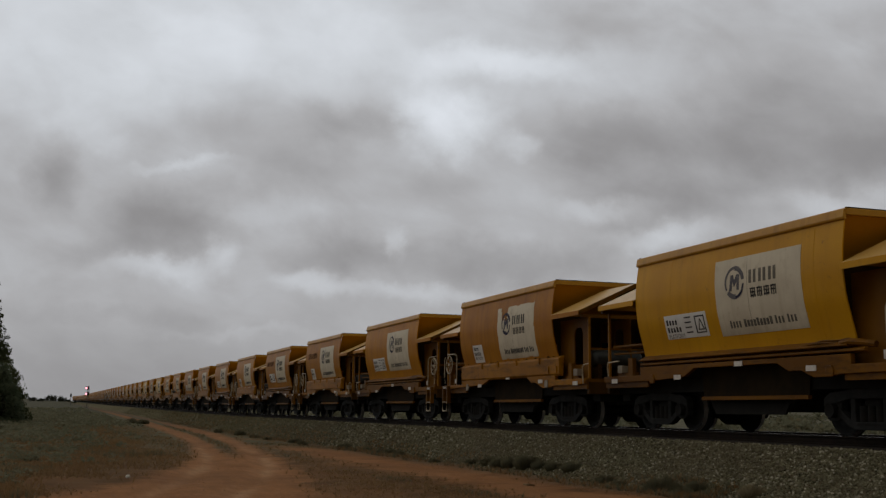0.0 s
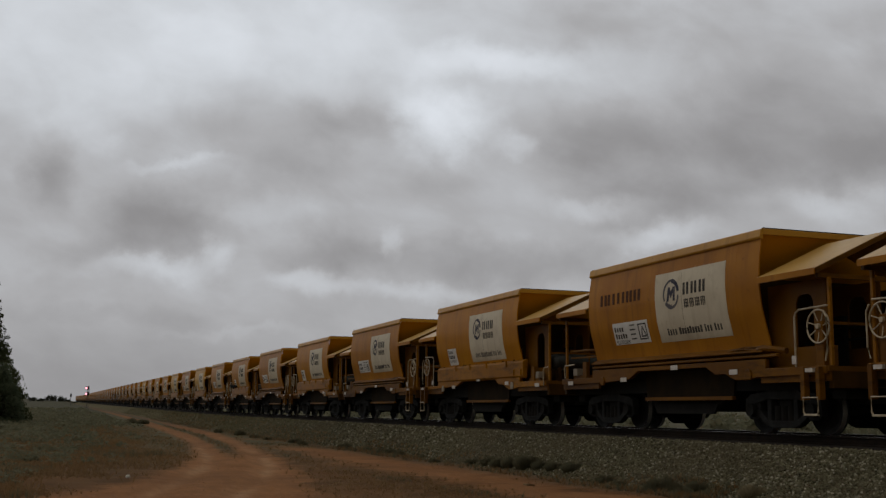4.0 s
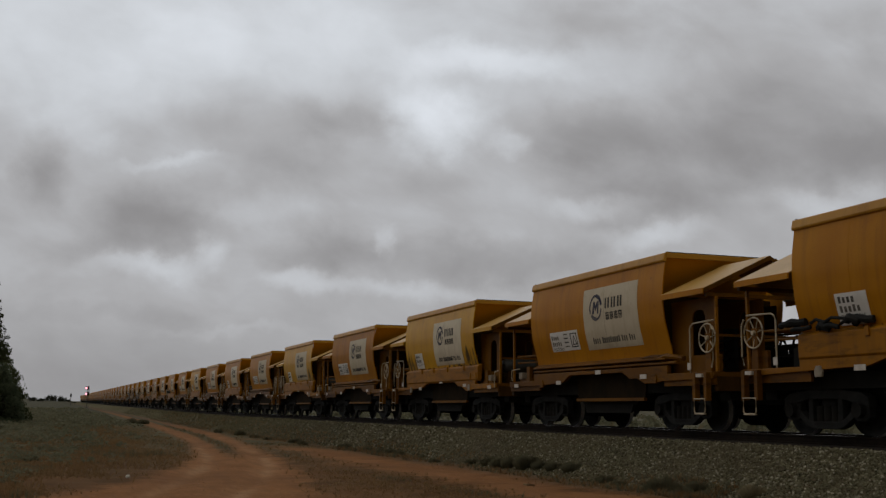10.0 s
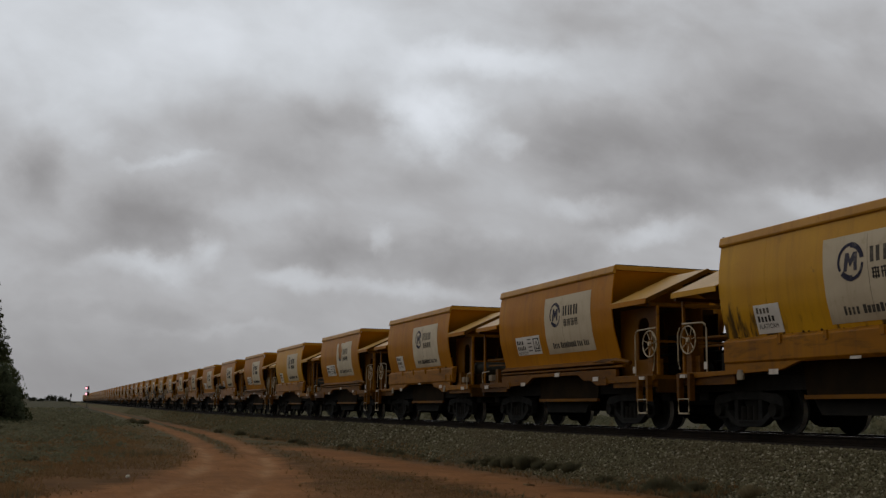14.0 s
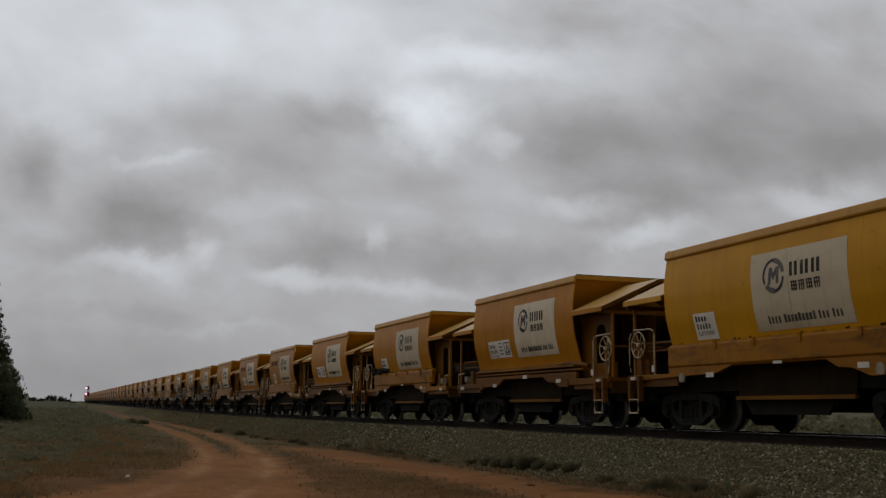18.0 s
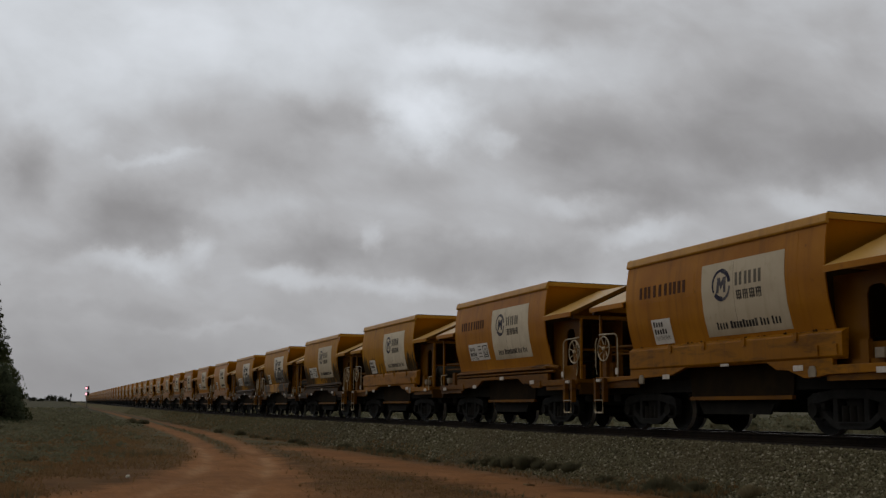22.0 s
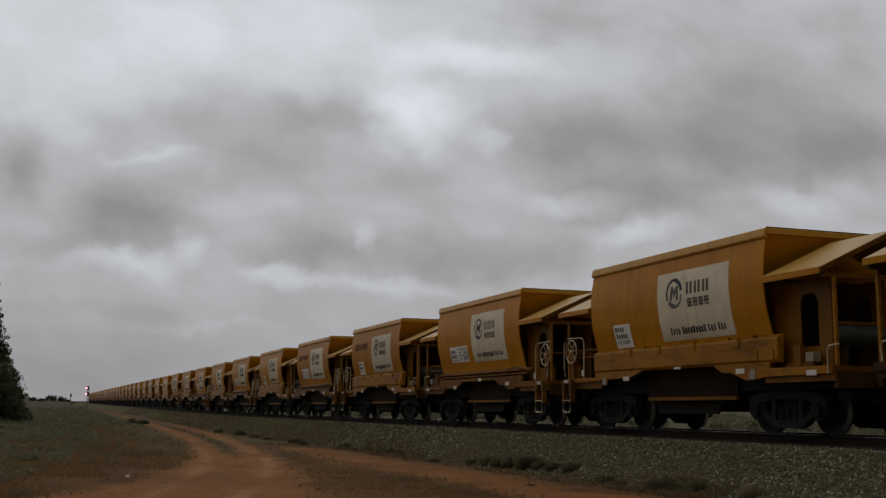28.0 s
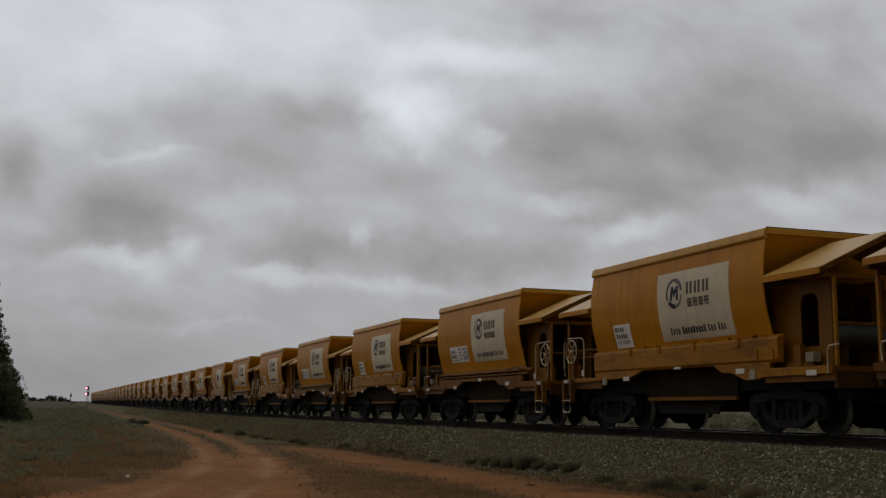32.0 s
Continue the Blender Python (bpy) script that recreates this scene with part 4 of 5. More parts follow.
        for i in range(2):
            z, x = 1.60 + 0.035 * i, -1.47 + 0.03 * i
            roll.tube([(x, -2.1 - 0.25 * i, z), (x - 0.03, -2.7 - 0.1 * i, z + 0.04), (x, -3.2, z + 0.01 + 0.02 * (i % 2)), (x - 0.02, -3.45, z + 0.05), (x + 0.05, -3.62 - 0.09 * i, z - 0.01)], 0.017, 6)
        part("bent_end", roll, FRAME, w, smooth=True)
    else:
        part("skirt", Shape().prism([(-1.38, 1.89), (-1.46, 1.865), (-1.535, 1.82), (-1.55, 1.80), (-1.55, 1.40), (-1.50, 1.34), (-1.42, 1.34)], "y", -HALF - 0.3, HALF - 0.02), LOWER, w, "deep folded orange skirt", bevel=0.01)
        if not far:
            for y, d, z0, z1 in ((-2.6, 0.05, 1.70, 1.86), (-1.0, 0.05, 1.70, 1.86), (0.4, 0.05, 1.70, 1.86), (1.7, 0.05, 1.70, 1.86), (-3.2, 0.02, 1.42, 1.60), (-3.7, 0.02, 1.42, 1.60)):
                part("skirt_bracket", Shape().box(-1.578, -1.54, y - d, y + d, z0, z1), LOWER, w)
    if not far and not lip:
        rng = random.Random(9)
        ore = Shape()
        for _ in range(38):
            y = HALF - 2 * HALF * rng.random() ** 0.6
            r = rng.uniform(0.010, 0.032)
            x, z = -1.455 - 0.05 * rng.random(), 1.865
            q = Euler((rng.random() * 6, rng.random() * 6, rng.random() * 6)).to_matrix()
            ore.add([Vector((x, y, z + r * 0.4)) + q @ Vector(p) * r * rng.uniform(0.7, 1.2) for p in ((1, 0, 0), (-1, 0, 0), (0, 1, 0), (0, -1, 0), (0, 0, 1), (0, 0, -1))], [(0, 2, 4), (2, 1, 4), (1, 3, 4), (3, 0, 4), (2, 0, 5), (1, 2, 5), (3, 1, 5), (0, 3, 5)])
        tagged(part("spilled_ore", ore, GRIME, w, "dark crumbs of spilled ore"), kind="stuff")
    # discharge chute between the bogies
    chute = part("discharge_chute", Shape().prism([(-1.75, 1.36), (1.75, 1.36), (1.45, 0.66), (1.2, 0.42), (-1.2, 0.42), (-1.45, 0.66)][::-1], "x", -1.05, 1.05), DARKER, w, "grimy discharge chute, darkened for shade", bevel=0.02)
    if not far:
        part("chute_panel", Shape().prism([(-2.10, 1.36), (1.50, 1.36), (1.42, 0.73), (-2.02, 0.73)][::-1], "x", -1.20, -1.17), PANEL, chute, "side panel coloured dark for the shade beneath the wagon", bevel=0.006)
        part("chute_rail", Shape().box(-1.25, -1.16, -2.04, 1.44, 0.66, 0.735), DUSTY_SHADED, chute)
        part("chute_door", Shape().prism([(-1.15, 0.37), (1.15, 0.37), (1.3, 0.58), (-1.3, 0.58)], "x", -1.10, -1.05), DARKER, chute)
    for y in (-3.42, 3.42):
        add_bogie(w, y, far)
    # posters and plates
    py0, py1, pz0, pz1 = (0.30, -2.43, 1.94, 3.46) if lip else (0.33, -2.42, 1.95, 3.44)
    poster = part("poster", sheet(py0, py1, pz0, pz1), POSTER, w, "weathered white company banner")
    def on_poster(name, poly, mat=INK_BLACK):
        part(name, slab(poly, 0.012), mat, poster)
    def bar(name, y, z, wy, wz, mat=INK_BLACK):
        on_poster(name, [(y, z), (y, z + wz * 0.5), (y, z + wz), (y - wy, z + wz), (y - wy, z + wz * 0.5), (y - wy, z)], mat)
    if far:
        bar("print_bar", -0.1, 2.55, 0.9, 0.5, INK)
    else:
        cy, cz = -0.38, 2.97
        for a0, a1, r0, r1 in ((-28, 95, 0.268, 0.325), (92, 172, 0.240, 0.335), (188, 268, 0.268, 0.325), (264, 322, 0.232, 0.335)):
            part("logo_ring", ring(cy, cz, r0, r1, a0, a1, 0.011, 14), INK, poster, "dark blue ring emblem")
        on_poster("logo_block", [(cy + k1 * 0.92, cz + k2 * 0.92) for k1, k2 in ((0.20, -0.17), (0.13, 0.17), (0.04, 0.17), (0.0, 0.05), (-0.09, 0.17), (-0.19, 0.17), (-0.16, -0.17), (-0.08, -0.17), (-0.09, 0.02), (0.01, -0.10), (0.06, 0.02), (0.11, -0.17))], INK)
        part("fold", sheet(-0.79, -0.798, 2.0, 3.4, 0.0085), FOLD, poster)
        big = [(-0.86 - 0.31 * (i // 2) - 0.14 * (i % 2), 0.08, 2.91, 0.26) for i in range(6)]
        tagged(part("print_line", print_bars(big), INK_BLACK, poster), kind="stuff")
        small = []
        for i in range(4):
            y = -0.88 - i * 0.215
            small += [(y, 0.17, 2.65 + dz, 0.025) for dz in (0.0, 0.065, 0.135)[i % 2:]] + [(y - 0.01, 0.03, 2.63, 0.17), (y - 0.075, 0.025, 2.62, 0.20), (y - 0.13, 0.03, 2.63, 0.17)]
        tagged(part("print_line", print_bars(small), INK_BLACK, poster), kind="stuff")
        tagged(part("print_line", print_bars(line_of_bars(-0.06, 2.08, 0.15, 0.102, (4, 9, 3, 3))), INK_BLACK, poster), kind="stuff")
    if lip:
        pl = part("data_plate", sheet(2.36, 0.74, 1.99, 2.50, 0.008), PLATE, w, "large white data plate")
        cols = [(2.28, 0.62, (0.13, 0.13))]
    else:
        pl = part("data_plate", sheet(2.46, 1.68, 1.91, 2.46, 0.008), PLATE, w, "small white data plate")
        cols = [(2.38, 0.58, (0.13, 0.13))]
    if not far:
        for y, wd, hs in cols:
            z = 2.42
            for n, h in zip((4, 5), hs):
                z -= h
                tagged(part("plate_line", print_bars(line_of_bars(y, z, h * 0.9, wd / 5.4, (n,), 0.55), 0.013), INK_BLACK, pl), kind="stuff")
                z -= 0.03
            word("PLATFORM", y, z - 0.10, wd, 0.09, pl)
        if lip:
            for j in range(4):
                z = 2.40 - j * 0.105
                part("plate_bar", slab([(1.56, z), (1.56, z + 0.03), (1.32, z + 0.03), (1.32, z)], 0.013), INK_BLACK, pl)
            for q in ([(1.18, 2.06), (1.18, 2.43), (1.14, 2.43), (1.14, 2.06)], [(0.85, 2.06), (0.85, 2.43), (0.81, 2.43), (0.81, 2.06)], [(1.14, 2.06), (1.14, 2.09), (0.85, 2.09), (0.85, 2.06)], [(1.14, 2.40), (1.14, 2.43), (0.85, 2.43), (0.85, 2.40)],
                      [(1.09, 2.14), (1.0, 2.36), (0.97, 2.36), (1.05, 2.14)], [(0.90, 2.14), (0.99, 2.36), (0.96, 2.36), (0.86, 2.14)], [(1.09, 2.12), (1.09, 2.15), (0.87, 2.15), (0.87, 2.12)]):
                part("hazard_mark_bar", slab(q, 0.013), INK_BLACK, pl)
    # reflectors along the sill
    tags = [(1.95, 1.15), (-2.5, 1.20), (-0.3, 1.36), (4.75, 1.12)] if lip else [(1.95, 1.17), (-0.3, 1.37), (-2.6, 1.21), (-4.75, 1.12)]
    for y, z in tags:
        ob = part("reflector", Shape().box(-1.532, -1.52, y - 0.14, y + 0.14, z - 0.045, z + 0.055), REFLECTOR, w, "dusty white reflector")
    if far:
        return w
    # handbrake end: hoop rail, handwheel, steps
    k = brake_end
    hoop = Shape().tube([(-1.42, k * 4.32, 1.22), (-1.42, k * 4.32, 2.16), (-1.42, k * 4.36, 2.24), (-1.42, k * 4.46, 2.29), (-1.42, k * 5.24, 2.31)], 0.018, 8)
    part("hoop_rail", hoop, WHITE_RAIL, w, "bent pale tube handrail", smooth=True)
    hy, hz, hx = k * 5.0, 1.95, -1.44
    wheel = part("brake_handwheel", Shape().tube([(hx, hy + 0.30 * math.cos(t), hz + 0.30 * math.sin(t)) for t in (2 * math.pi * i / 28 for i in range(28))], 0.016, 8, True), WHITE_RAIL, w, "pale spoked brake handwheel", smooth=True)
    for i in range(7):
        t = 2 * math.pi * i / 7 + 0.3
        part("spoke", Shape().tube([(hx + 0.04, hy + 0.03 * math.cos(t), hz + 0.03 * math.sin(t)), (hx, hy + 0.295 * math.cos(t), hz + 0.295 * math.sin(t))], 0.011, 6), WHITE_RAIL, wheel)
    part("hub", Shape().lathe([(-0.03, 0.045), (0.03, 0.055), (0.20, 0.03)], "x", (hx, hy, hz), 12), WHITE_RAIL, wheel, smooth=True)
    part("brake_stand", Shape().box(-1.42, -1.25, hy - 0.10, hy + 0.10, 1.24, 2.05).box(-1.33, -1.25, hy - 0.28, hy + 0.20, 1.24, 1.60), FRAME, w, bevel=0.01)
    part("end_rail", Shape().tube([(-1.5, k * 5.24, 1.32), (-1.5, k * 5.30, 1.5), (-1.5, k * 5.30, 2.1), (-1.5, k * 5.22, 2.22)], 0.016, 8), WHITE_RAIL, w, smooth=True)
    yc = k * 4.94
    for d in (-0.21, 0.21):
        part("step_hanger", Shape().box(-1.62, -1.50, yc + d - 0.05, yc + d + 0.05, 0.64, 1.22), FRAME, w)
    part("step", Shape().tube([(-1.62, yc - 0.20, 0.68), (-1.62, yc - 0.20, 0.43), (-1.62, yc - 0.16, 0.38), (-1.62, yc + 0.16, 0.38), (-1.62, yc + 0.20, 0.43), (-1.62, yc + 0.20, 0.68)], 0.016, 6, True).box(-1.64, -1.58, yc - 0.18, yc + 0.18, 0.36, 0.385), WHITE_RAIL, w, "looped steel step")
    part("step_mark", Shape().box(-1.636, -1.50, yc - 0.10, yc + 0.10, 1.13, 1.20), REFLECTOR, w)
    part("rail_tag", Shape().box(-1.46, -1.44, k * 4.32 - 0.06, k * 4.32 + 0.06, 1.30, 1.45), REFLECTOR, w)
    # plain end: hand rail, valve box, air tank
    k = -brake_end
    part("hand_rail", Shape().tube([(-1.52, k * 5.08, 1.26), (-1.54, k * 5.08, 1.52), (-1.54, k * 5.04, 1.58), (-1.54, k * 4.5, 1.60)] if lip else [(-1.54, k * 5.22, 1.10), (-1.56, k * 5.24, 1.50), (-1.56, k * 5.30, 1.58), (-1.56, k * 5.55, 1.60)], 0.016, 8), WHITE_RAIL, w, smooth=True)
    part("valve_box", Shape().box(-1.46, -1.28, k * 4.62 - 0.11, k * 4.62 + 0.11, 1.32, 1.50), BOX, w, bevel=0.015)
    part("valve_stand", Shape().box(-1.36, -1.24, k * 4.35 - 0.28, k * 4.35 + 0.5, 1.24, 1.33).box(-1.40, -1.30, k * 4.2 - 0.10, k * 4.2 + 0.10, 1.24, 1.66), DUSTY_SHADED, w)
    if k < 0:
        part("air_tank", Shape().lathe([(-0.75, 0.10), (-0.70, 0.19), (-0.6, 0.23), (0.6, 0.23), (0.70, 0.19), (0.75, 0.10)], "x", (-0.35, k * 4.75, 1.78), 18), TANK, w, "grey-green cylindrical air tank", smooth=True)
    for x in (-0.9, 0.2) if k < 0 else ():
        part("tank_cradle", Shape().box(x - 0.05, x + 0.05, k * 4.75 - 0.2, k * 4.75 + 0.2, 1.24, 1.62), GRIME, w)
    for e in (-1, 1):
        part("jacking_pad", Shape().prism([(e * 3.0 - 0.09, 1.04), (e * 3.0 + 0.09, 1.04), (e * 3.0 + 0.11, 1.14), (e * 3.0 + 0.06, 1.24), (e * 3.0 - 0.06, 1.24), (e * 3.0 - 0.11, 1.14)], "x", -1.55, -1.50), BOX if not lip else FRAME, w, bevel=0.01)
        part("mid_rail", Shape().box(-1.30, 1.30, e * 5.17 - 0.025, e * 5.17 + 0.025, 1.98, 2.03), FRAME, w)
        pipes = Shape()
        for i in range(4):
            pipes.box(-0.25, -0.15, min(e * 3.85, e * 4.25), max(e * 3.85, e * 4.25), 1.3 + 0.22 * i, 1.36 + 0.22 * (i + 1))
            pipes.tube([(-1.1 + 0.1 * i, e * (3.7 + 0.12 * i), 1.3 + 0.2 * i), (-0.2, e * (3.9 + 0.1 * i), 1.35 + 0.22 * i), (1.2, e * (4.4 + 0.15 * i), 1.4 + 0.25 * i)], 0.03, 6)
        part("pipe_bank", pipes, DARKER, w, smooth=True)
        part("brake_cylinder", Shape().lathe([(-0.3, 0.08), (-0.25, 0.16), (0.25, 0.16), (0.3, 0.08)], "y", (-0.5 * e, e * 4.2, 1.42), 14), DARKER, w, smooth=True)
    return w


LABELS = {"lipped": "faded orange ore wagon with large data plate and gabled canopies", "skirted": "faded orange ore wagon with small data plate and deep skirt"}
GROUP = "wagons of the ore train"
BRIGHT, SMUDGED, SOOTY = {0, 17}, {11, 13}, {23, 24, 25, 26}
OLD_NAME, TORN = {3, 4, 21, 22, 29, 30}, {16: (-0.36, 3.02, 0.30), 1: (-0.25, 3.35, 0.22)}
RUSTY = {1, 3, 4, 6, 8, 12, 21, 22, 29, 30, 39, 43, 46, 50}
WAGONS = []


def old_lettering(w):
    """Traces of an earlier owner's name: plain brown shapes over a repainted patch."""
    patch = part("repaint_patch", sheet(3.05, 0.62, 2.86, 3.36, 0.003), PAINT_RUSTY, w, "repainted patch with old brown lettering")
    bars, y, z, h, t = [], 2.88, 2.96, 0.27, 0.105
    for strokes in ((0.0, 0.2), (0.0,), (0.0,), (0.0,), (0.0, 0.2), (0.0, 0.19, 0.38)):
        bars += [(y - d, t, z, h) for d in strokes]
        y -= strokes[-1] + t + (0.13 if len(strokes) == 1 and y > 1.9 else 0.06)
    tagged(part("letter_line", print_bars(bars), INK_BROWN, patch), kind="stuff")


def sagging_hose(w):
    """Black hoses and torn rubber lying in a heap on the skirt."""
    rng = random.Random(77)
    for _ in range(13):
        y, r = 1.75 + 2.1 * rng.random(), rng.uniform(0.025, 0.07)
        x, z, ln = -1.50 - 0.10 * rng.random(), 1.90 + 0.14 * rng.random(), rng.uniform(0.25, 0.75)
        s = Shape().tube([(x, y + ln / 2, z - 0.05 * rng.random()), (x - 0.03, y + ln / 6, z + 0.05 * rng.random()), (x - 0.03, y - ln / 6, z), (x + 0.02, y - ln / 2, z + 0.08 * (rng.random() - 0.6))], r, 7)
        part("hose", s, DARK, w, "black hose lying on the skirt", smooth=True)


def train():
    masters = {}
    for i in range(-3, 69):
        kind = "lipped" if i % 2 == 0 else "skirted"
        far = i > 36
        if (kind, far) not in masters:
            w = masters[kind, far] = make_wagon(kind, far)
        else:
            w = copy_thing(masters[kind, far], Matrix())
        w.matrix_basis = on_track(FIRST_Y + PITCH * i)
        tagged(w, LABELS[kind], "wagon", GROUP)
        WAGONS.append((i, w))
    for i, w in WAGONS:
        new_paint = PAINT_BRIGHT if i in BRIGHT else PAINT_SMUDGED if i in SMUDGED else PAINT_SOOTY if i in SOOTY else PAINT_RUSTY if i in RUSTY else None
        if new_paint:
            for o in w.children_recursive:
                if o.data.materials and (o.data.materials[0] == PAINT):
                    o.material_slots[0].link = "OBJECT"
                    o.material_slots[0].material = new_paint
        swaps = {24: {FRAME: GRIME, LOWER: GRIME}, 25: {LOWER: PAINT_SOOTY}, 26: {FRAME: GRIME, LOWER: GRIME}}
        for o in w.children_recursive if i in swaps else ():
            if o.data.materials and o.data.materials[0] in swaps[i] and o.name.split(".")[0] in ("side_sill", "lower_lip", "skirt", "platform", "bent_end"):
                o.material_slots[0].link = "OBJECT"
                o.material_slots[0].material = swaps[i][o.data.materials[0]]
        if i in BRIGHT:
            w["label"] = "bright yellow ore hopper wagon with clean paint"
        if i in SMUDGED:
            w["label"] = "yellow ore hopper wagon with dark smudges along its side"
        if i in (25, 26):
            for o in w.children:
                if o.name.split(".")[0] == "poster":
                    o.material_slots[0].link = "OBJECT"
                    o.material_slots[0].material = POSTER_SOOTY
                    o["label"] = "white company banner smeared black"
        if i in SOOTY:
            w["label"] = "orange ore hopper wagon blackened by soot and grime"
        if i in (9, 19):
            sagging_hose(w)
            w["label"] = "orange ore hopper wagon with a black hose on its skirt"
        if i in OLD_NAME:
            old_lettering(w)
            w["label"] = "orange ore hopper wagon with traces of old lettering"
        if i in TORN:
            for o in list(w.children):
                if o.name.split(".")[0] == "poster":
                    for c in list(o.children):
                        if i == 16 and (c.name.split(".")[0] == "logo_block" or (c.name.split(".")[0] == "logo_ring" and max(v.co.z for v in c.data.vertices) > 3.2)):
                            bpy.data.objects.remove(c)
                    o.data = ragged_sheet(0.30, -2.36, 1.93, 3.47, i, TORN[i]).mesh("torn_poster", POSTER)
                    o["label"] = "torn white company banner"
            w["label"] = "orange ore hopper wagon with a torn white banner"


train()


# ---- plants ----
def blades(s, rng, x, y, z, count, height, width, lean):
    for _ in range(count):
        a = rng.random() * 2 * math.pi
        h = height * rng.uniform(0.5, 1.1)
        out = lean * rng.uniform(0.2, 1.0)
        dx, dy = math.cos(a), math.sin(a)
        bx, by = x + dx * width * 2 * rng.random(), y + dy * width * 2 * rng.random()
        px_, py_ = -dy * width, dx * width
        mid = (bx + dx * out * 0.4, by + dy * out * 0.4, z + h * 0.6)
        s.add([(bx - px_, by - py_, z - 0.02), (bx + px_, by + py_, z - 0.02), (mid[0] + px_ * 0.7, mid[1] + py_ * 0.7, mid[2]), (mid[0] - px_ * 0.7, mid[1] - py_ * 0.7, mid[2]), (bx + dx * out, by + dy * out, z + h)],
              [(0, 1, 2, 3), (3, 2, 4)])


def raw(name, s, material):
    me = bpy.data.meshes.new(name)
    me.from_pydata(s.v, [], s.f)
    me.materials.append(material)
    return me


def grass():
    rng = random.Random(11)
    dry, dark = Shape(), Shape()
    made = 0
    while made < 36000:
        y = 14 + 75 * rng.random() ** 1.9
        x = rng.uniform(-9, 10.6) if rng.random() < 0.6 else rng.uniform(-5, 3.5)
        b = bareness(x, y)
        dense = noise.noise((x * 0.4, y * 0.25, 8.0))
        if rng.random() < b * 1.3 or (x > 10.2 and rng.random() < 0.4) or dense < rng.uniform(-0.6, 0.05):
            continue
        made += 1
        s = dark if dense > 0.25 and rng.random() < 0.5 else dry
        dense += 0.5 * noise.noise((x * 1.4, y * 0.8, 2.0))
        tall = 2.6 if x < road_at(y)[0] else 1.7
        blades(s, rng, x, y, ground_z(x, y) - 0.005, 7, (rng.uniform(0.015, 0.05) + max(0, dense) * 0.06) * tall, 0.005, 0.15)
    # straw and weeds along the foot of the ballast and up its far slope
    for _ in range(8200):
        y = 16 + 110 * rng.random() ** 1.3
        high = np.interp(y, [16, 40, 75], [11.15, 11.4, 12.4])
        x = rng.uniform(10.0, high) + bend(y)
        if noise.noise((x * 0.5, y * 0.22, 6.0)) < rng.uniform(-0.35, 0.3):
            continue
        z = max(ground_z(x, y), RAIL_Z + rise(y) + bed_z(x - TRACK_X - bend(y)))
        blades(dark if rng.random() < 0.45 else dry, rng, x, y, z - 0.01, 9, rng.uniform(0.05, 0.16), 0.006, 0.12)
    for _ in range(90):         # a dead tuft by the white stone
        x, y = rng.gauss(0.8, 0.35), rng.gauss(24.6, 0.6)
        blades(dry, rng, x, y, ground_z(x, y) - 0.01, 8, rng.uniform(0.05, 0.14), 0.005, 0.16)
    tagged(new("dry_grass", raw("dry_grass", dry, DRY_GRASS)), "low straw-coloured dry grass", "grass", kind="stuff")
    tagged(new("grey_grass", raw("grey_grass", dark, DARK_GRASS)), "low grey-green grass and herbs", "grass", kind="stuff")
    bush = Shape()
    for n in range(9000):
        y = 22 + 208 * rng.random() ** 1.7
        x = rng.uniform(-0.16 * y - 6, 9) if rng.random() < 0.7 else rng.uniform(19, 70)
        if n < 130:            # a few low herbs on the near verge
            x, y = rng.uniform(-5.5, -0.3), rng.uniform(16, 24)
        c, w = road_at(y)
        if 6.5 < x < 18.6 + bend(y) or y < 80 and 0.022 * y + rng.gauss(0, 1.5) < x < 10 or abs(x - c) < w + 0.7 or n >= 130 and noise.noise((x * 0.10, y * 0.045, 2.0)) < rng.uniform(-0.35, 0.15) + np.interp(y, [26, 45], [0.45, -0.04]):
            continue
        r = rng.uniform(0.14, 0.42) * np.interp(y, [22, 45, 220], [0.5, 1.2, 2.0])
        z = ground_z(x, y)
        for _ in range(26):
            a, e = rng.random() * 6.283, math.acos(rng.random())
            d = Vector((math.cos(a) * math.sin(e), math.sin(a) * math.sin(e), 0.6 * math.cos(e))) * r * rng.uniform(0.6, 1.2)
            p = Vector((x, y, z)) + d
            q = Euler((rng.gauss(0, 0.5), rng.gauss(0, 0.5), rng.random() * 6)).to_matrix()
            t = r * 0.20
            bush.add([p + q @ Vector(v) for v in ((t, 0, 0), (0, t, 0.2 * t), (-t, 0, 0), (0, -t, -0.2 * t))], [(0, 1, 2, 3)])
    for _ in range(420):        # taller scrub on the plain beyond the track
        a = radians(rng.uniform(14, 50))
        d = rng.uniform(60, 210)
        x, y = d * math.sin(a), d * math.cos(a)
        if x < 30 + bend(y) or noise.noise((x * 0.03, y * 0.03, 7.0)) < rng.uniform(-0.3, 0.2):
            continue
        r = rng.uniform(0.5, 1.3)
        z = ground_z(x, y)
        for _ in range(60):
            b, e = rng.random() * 6.283, math.acos(rng.random())
            p = Vector((x, y, z)) + Vector((math.cos(b) * math.sin(e), math.sin(b) * math.sin(e), 0.9 * math.cos(e))) * r * rng.uniform(0.5, 1.15)
            q = Euler((rng.gauss(0, 0.7), rng.gauss(0, 0.7), rng.random() * 6)).to_matrix()
            t = r * 0.2
            bush.add([p + q @ Vector(v) for v in ((t, 0, 0), (0, t, 0.2 * t), (-t, 0, 0), (0, -t, -0.2 * t))], [(0, 1, 2, 3)])
    tagged(new("saltbush_scrub", raw("saltbush_scrub", bush, SALTBUSH)), "low grey-green saltbush scrub", "scrub", kind="stuff")


grass()


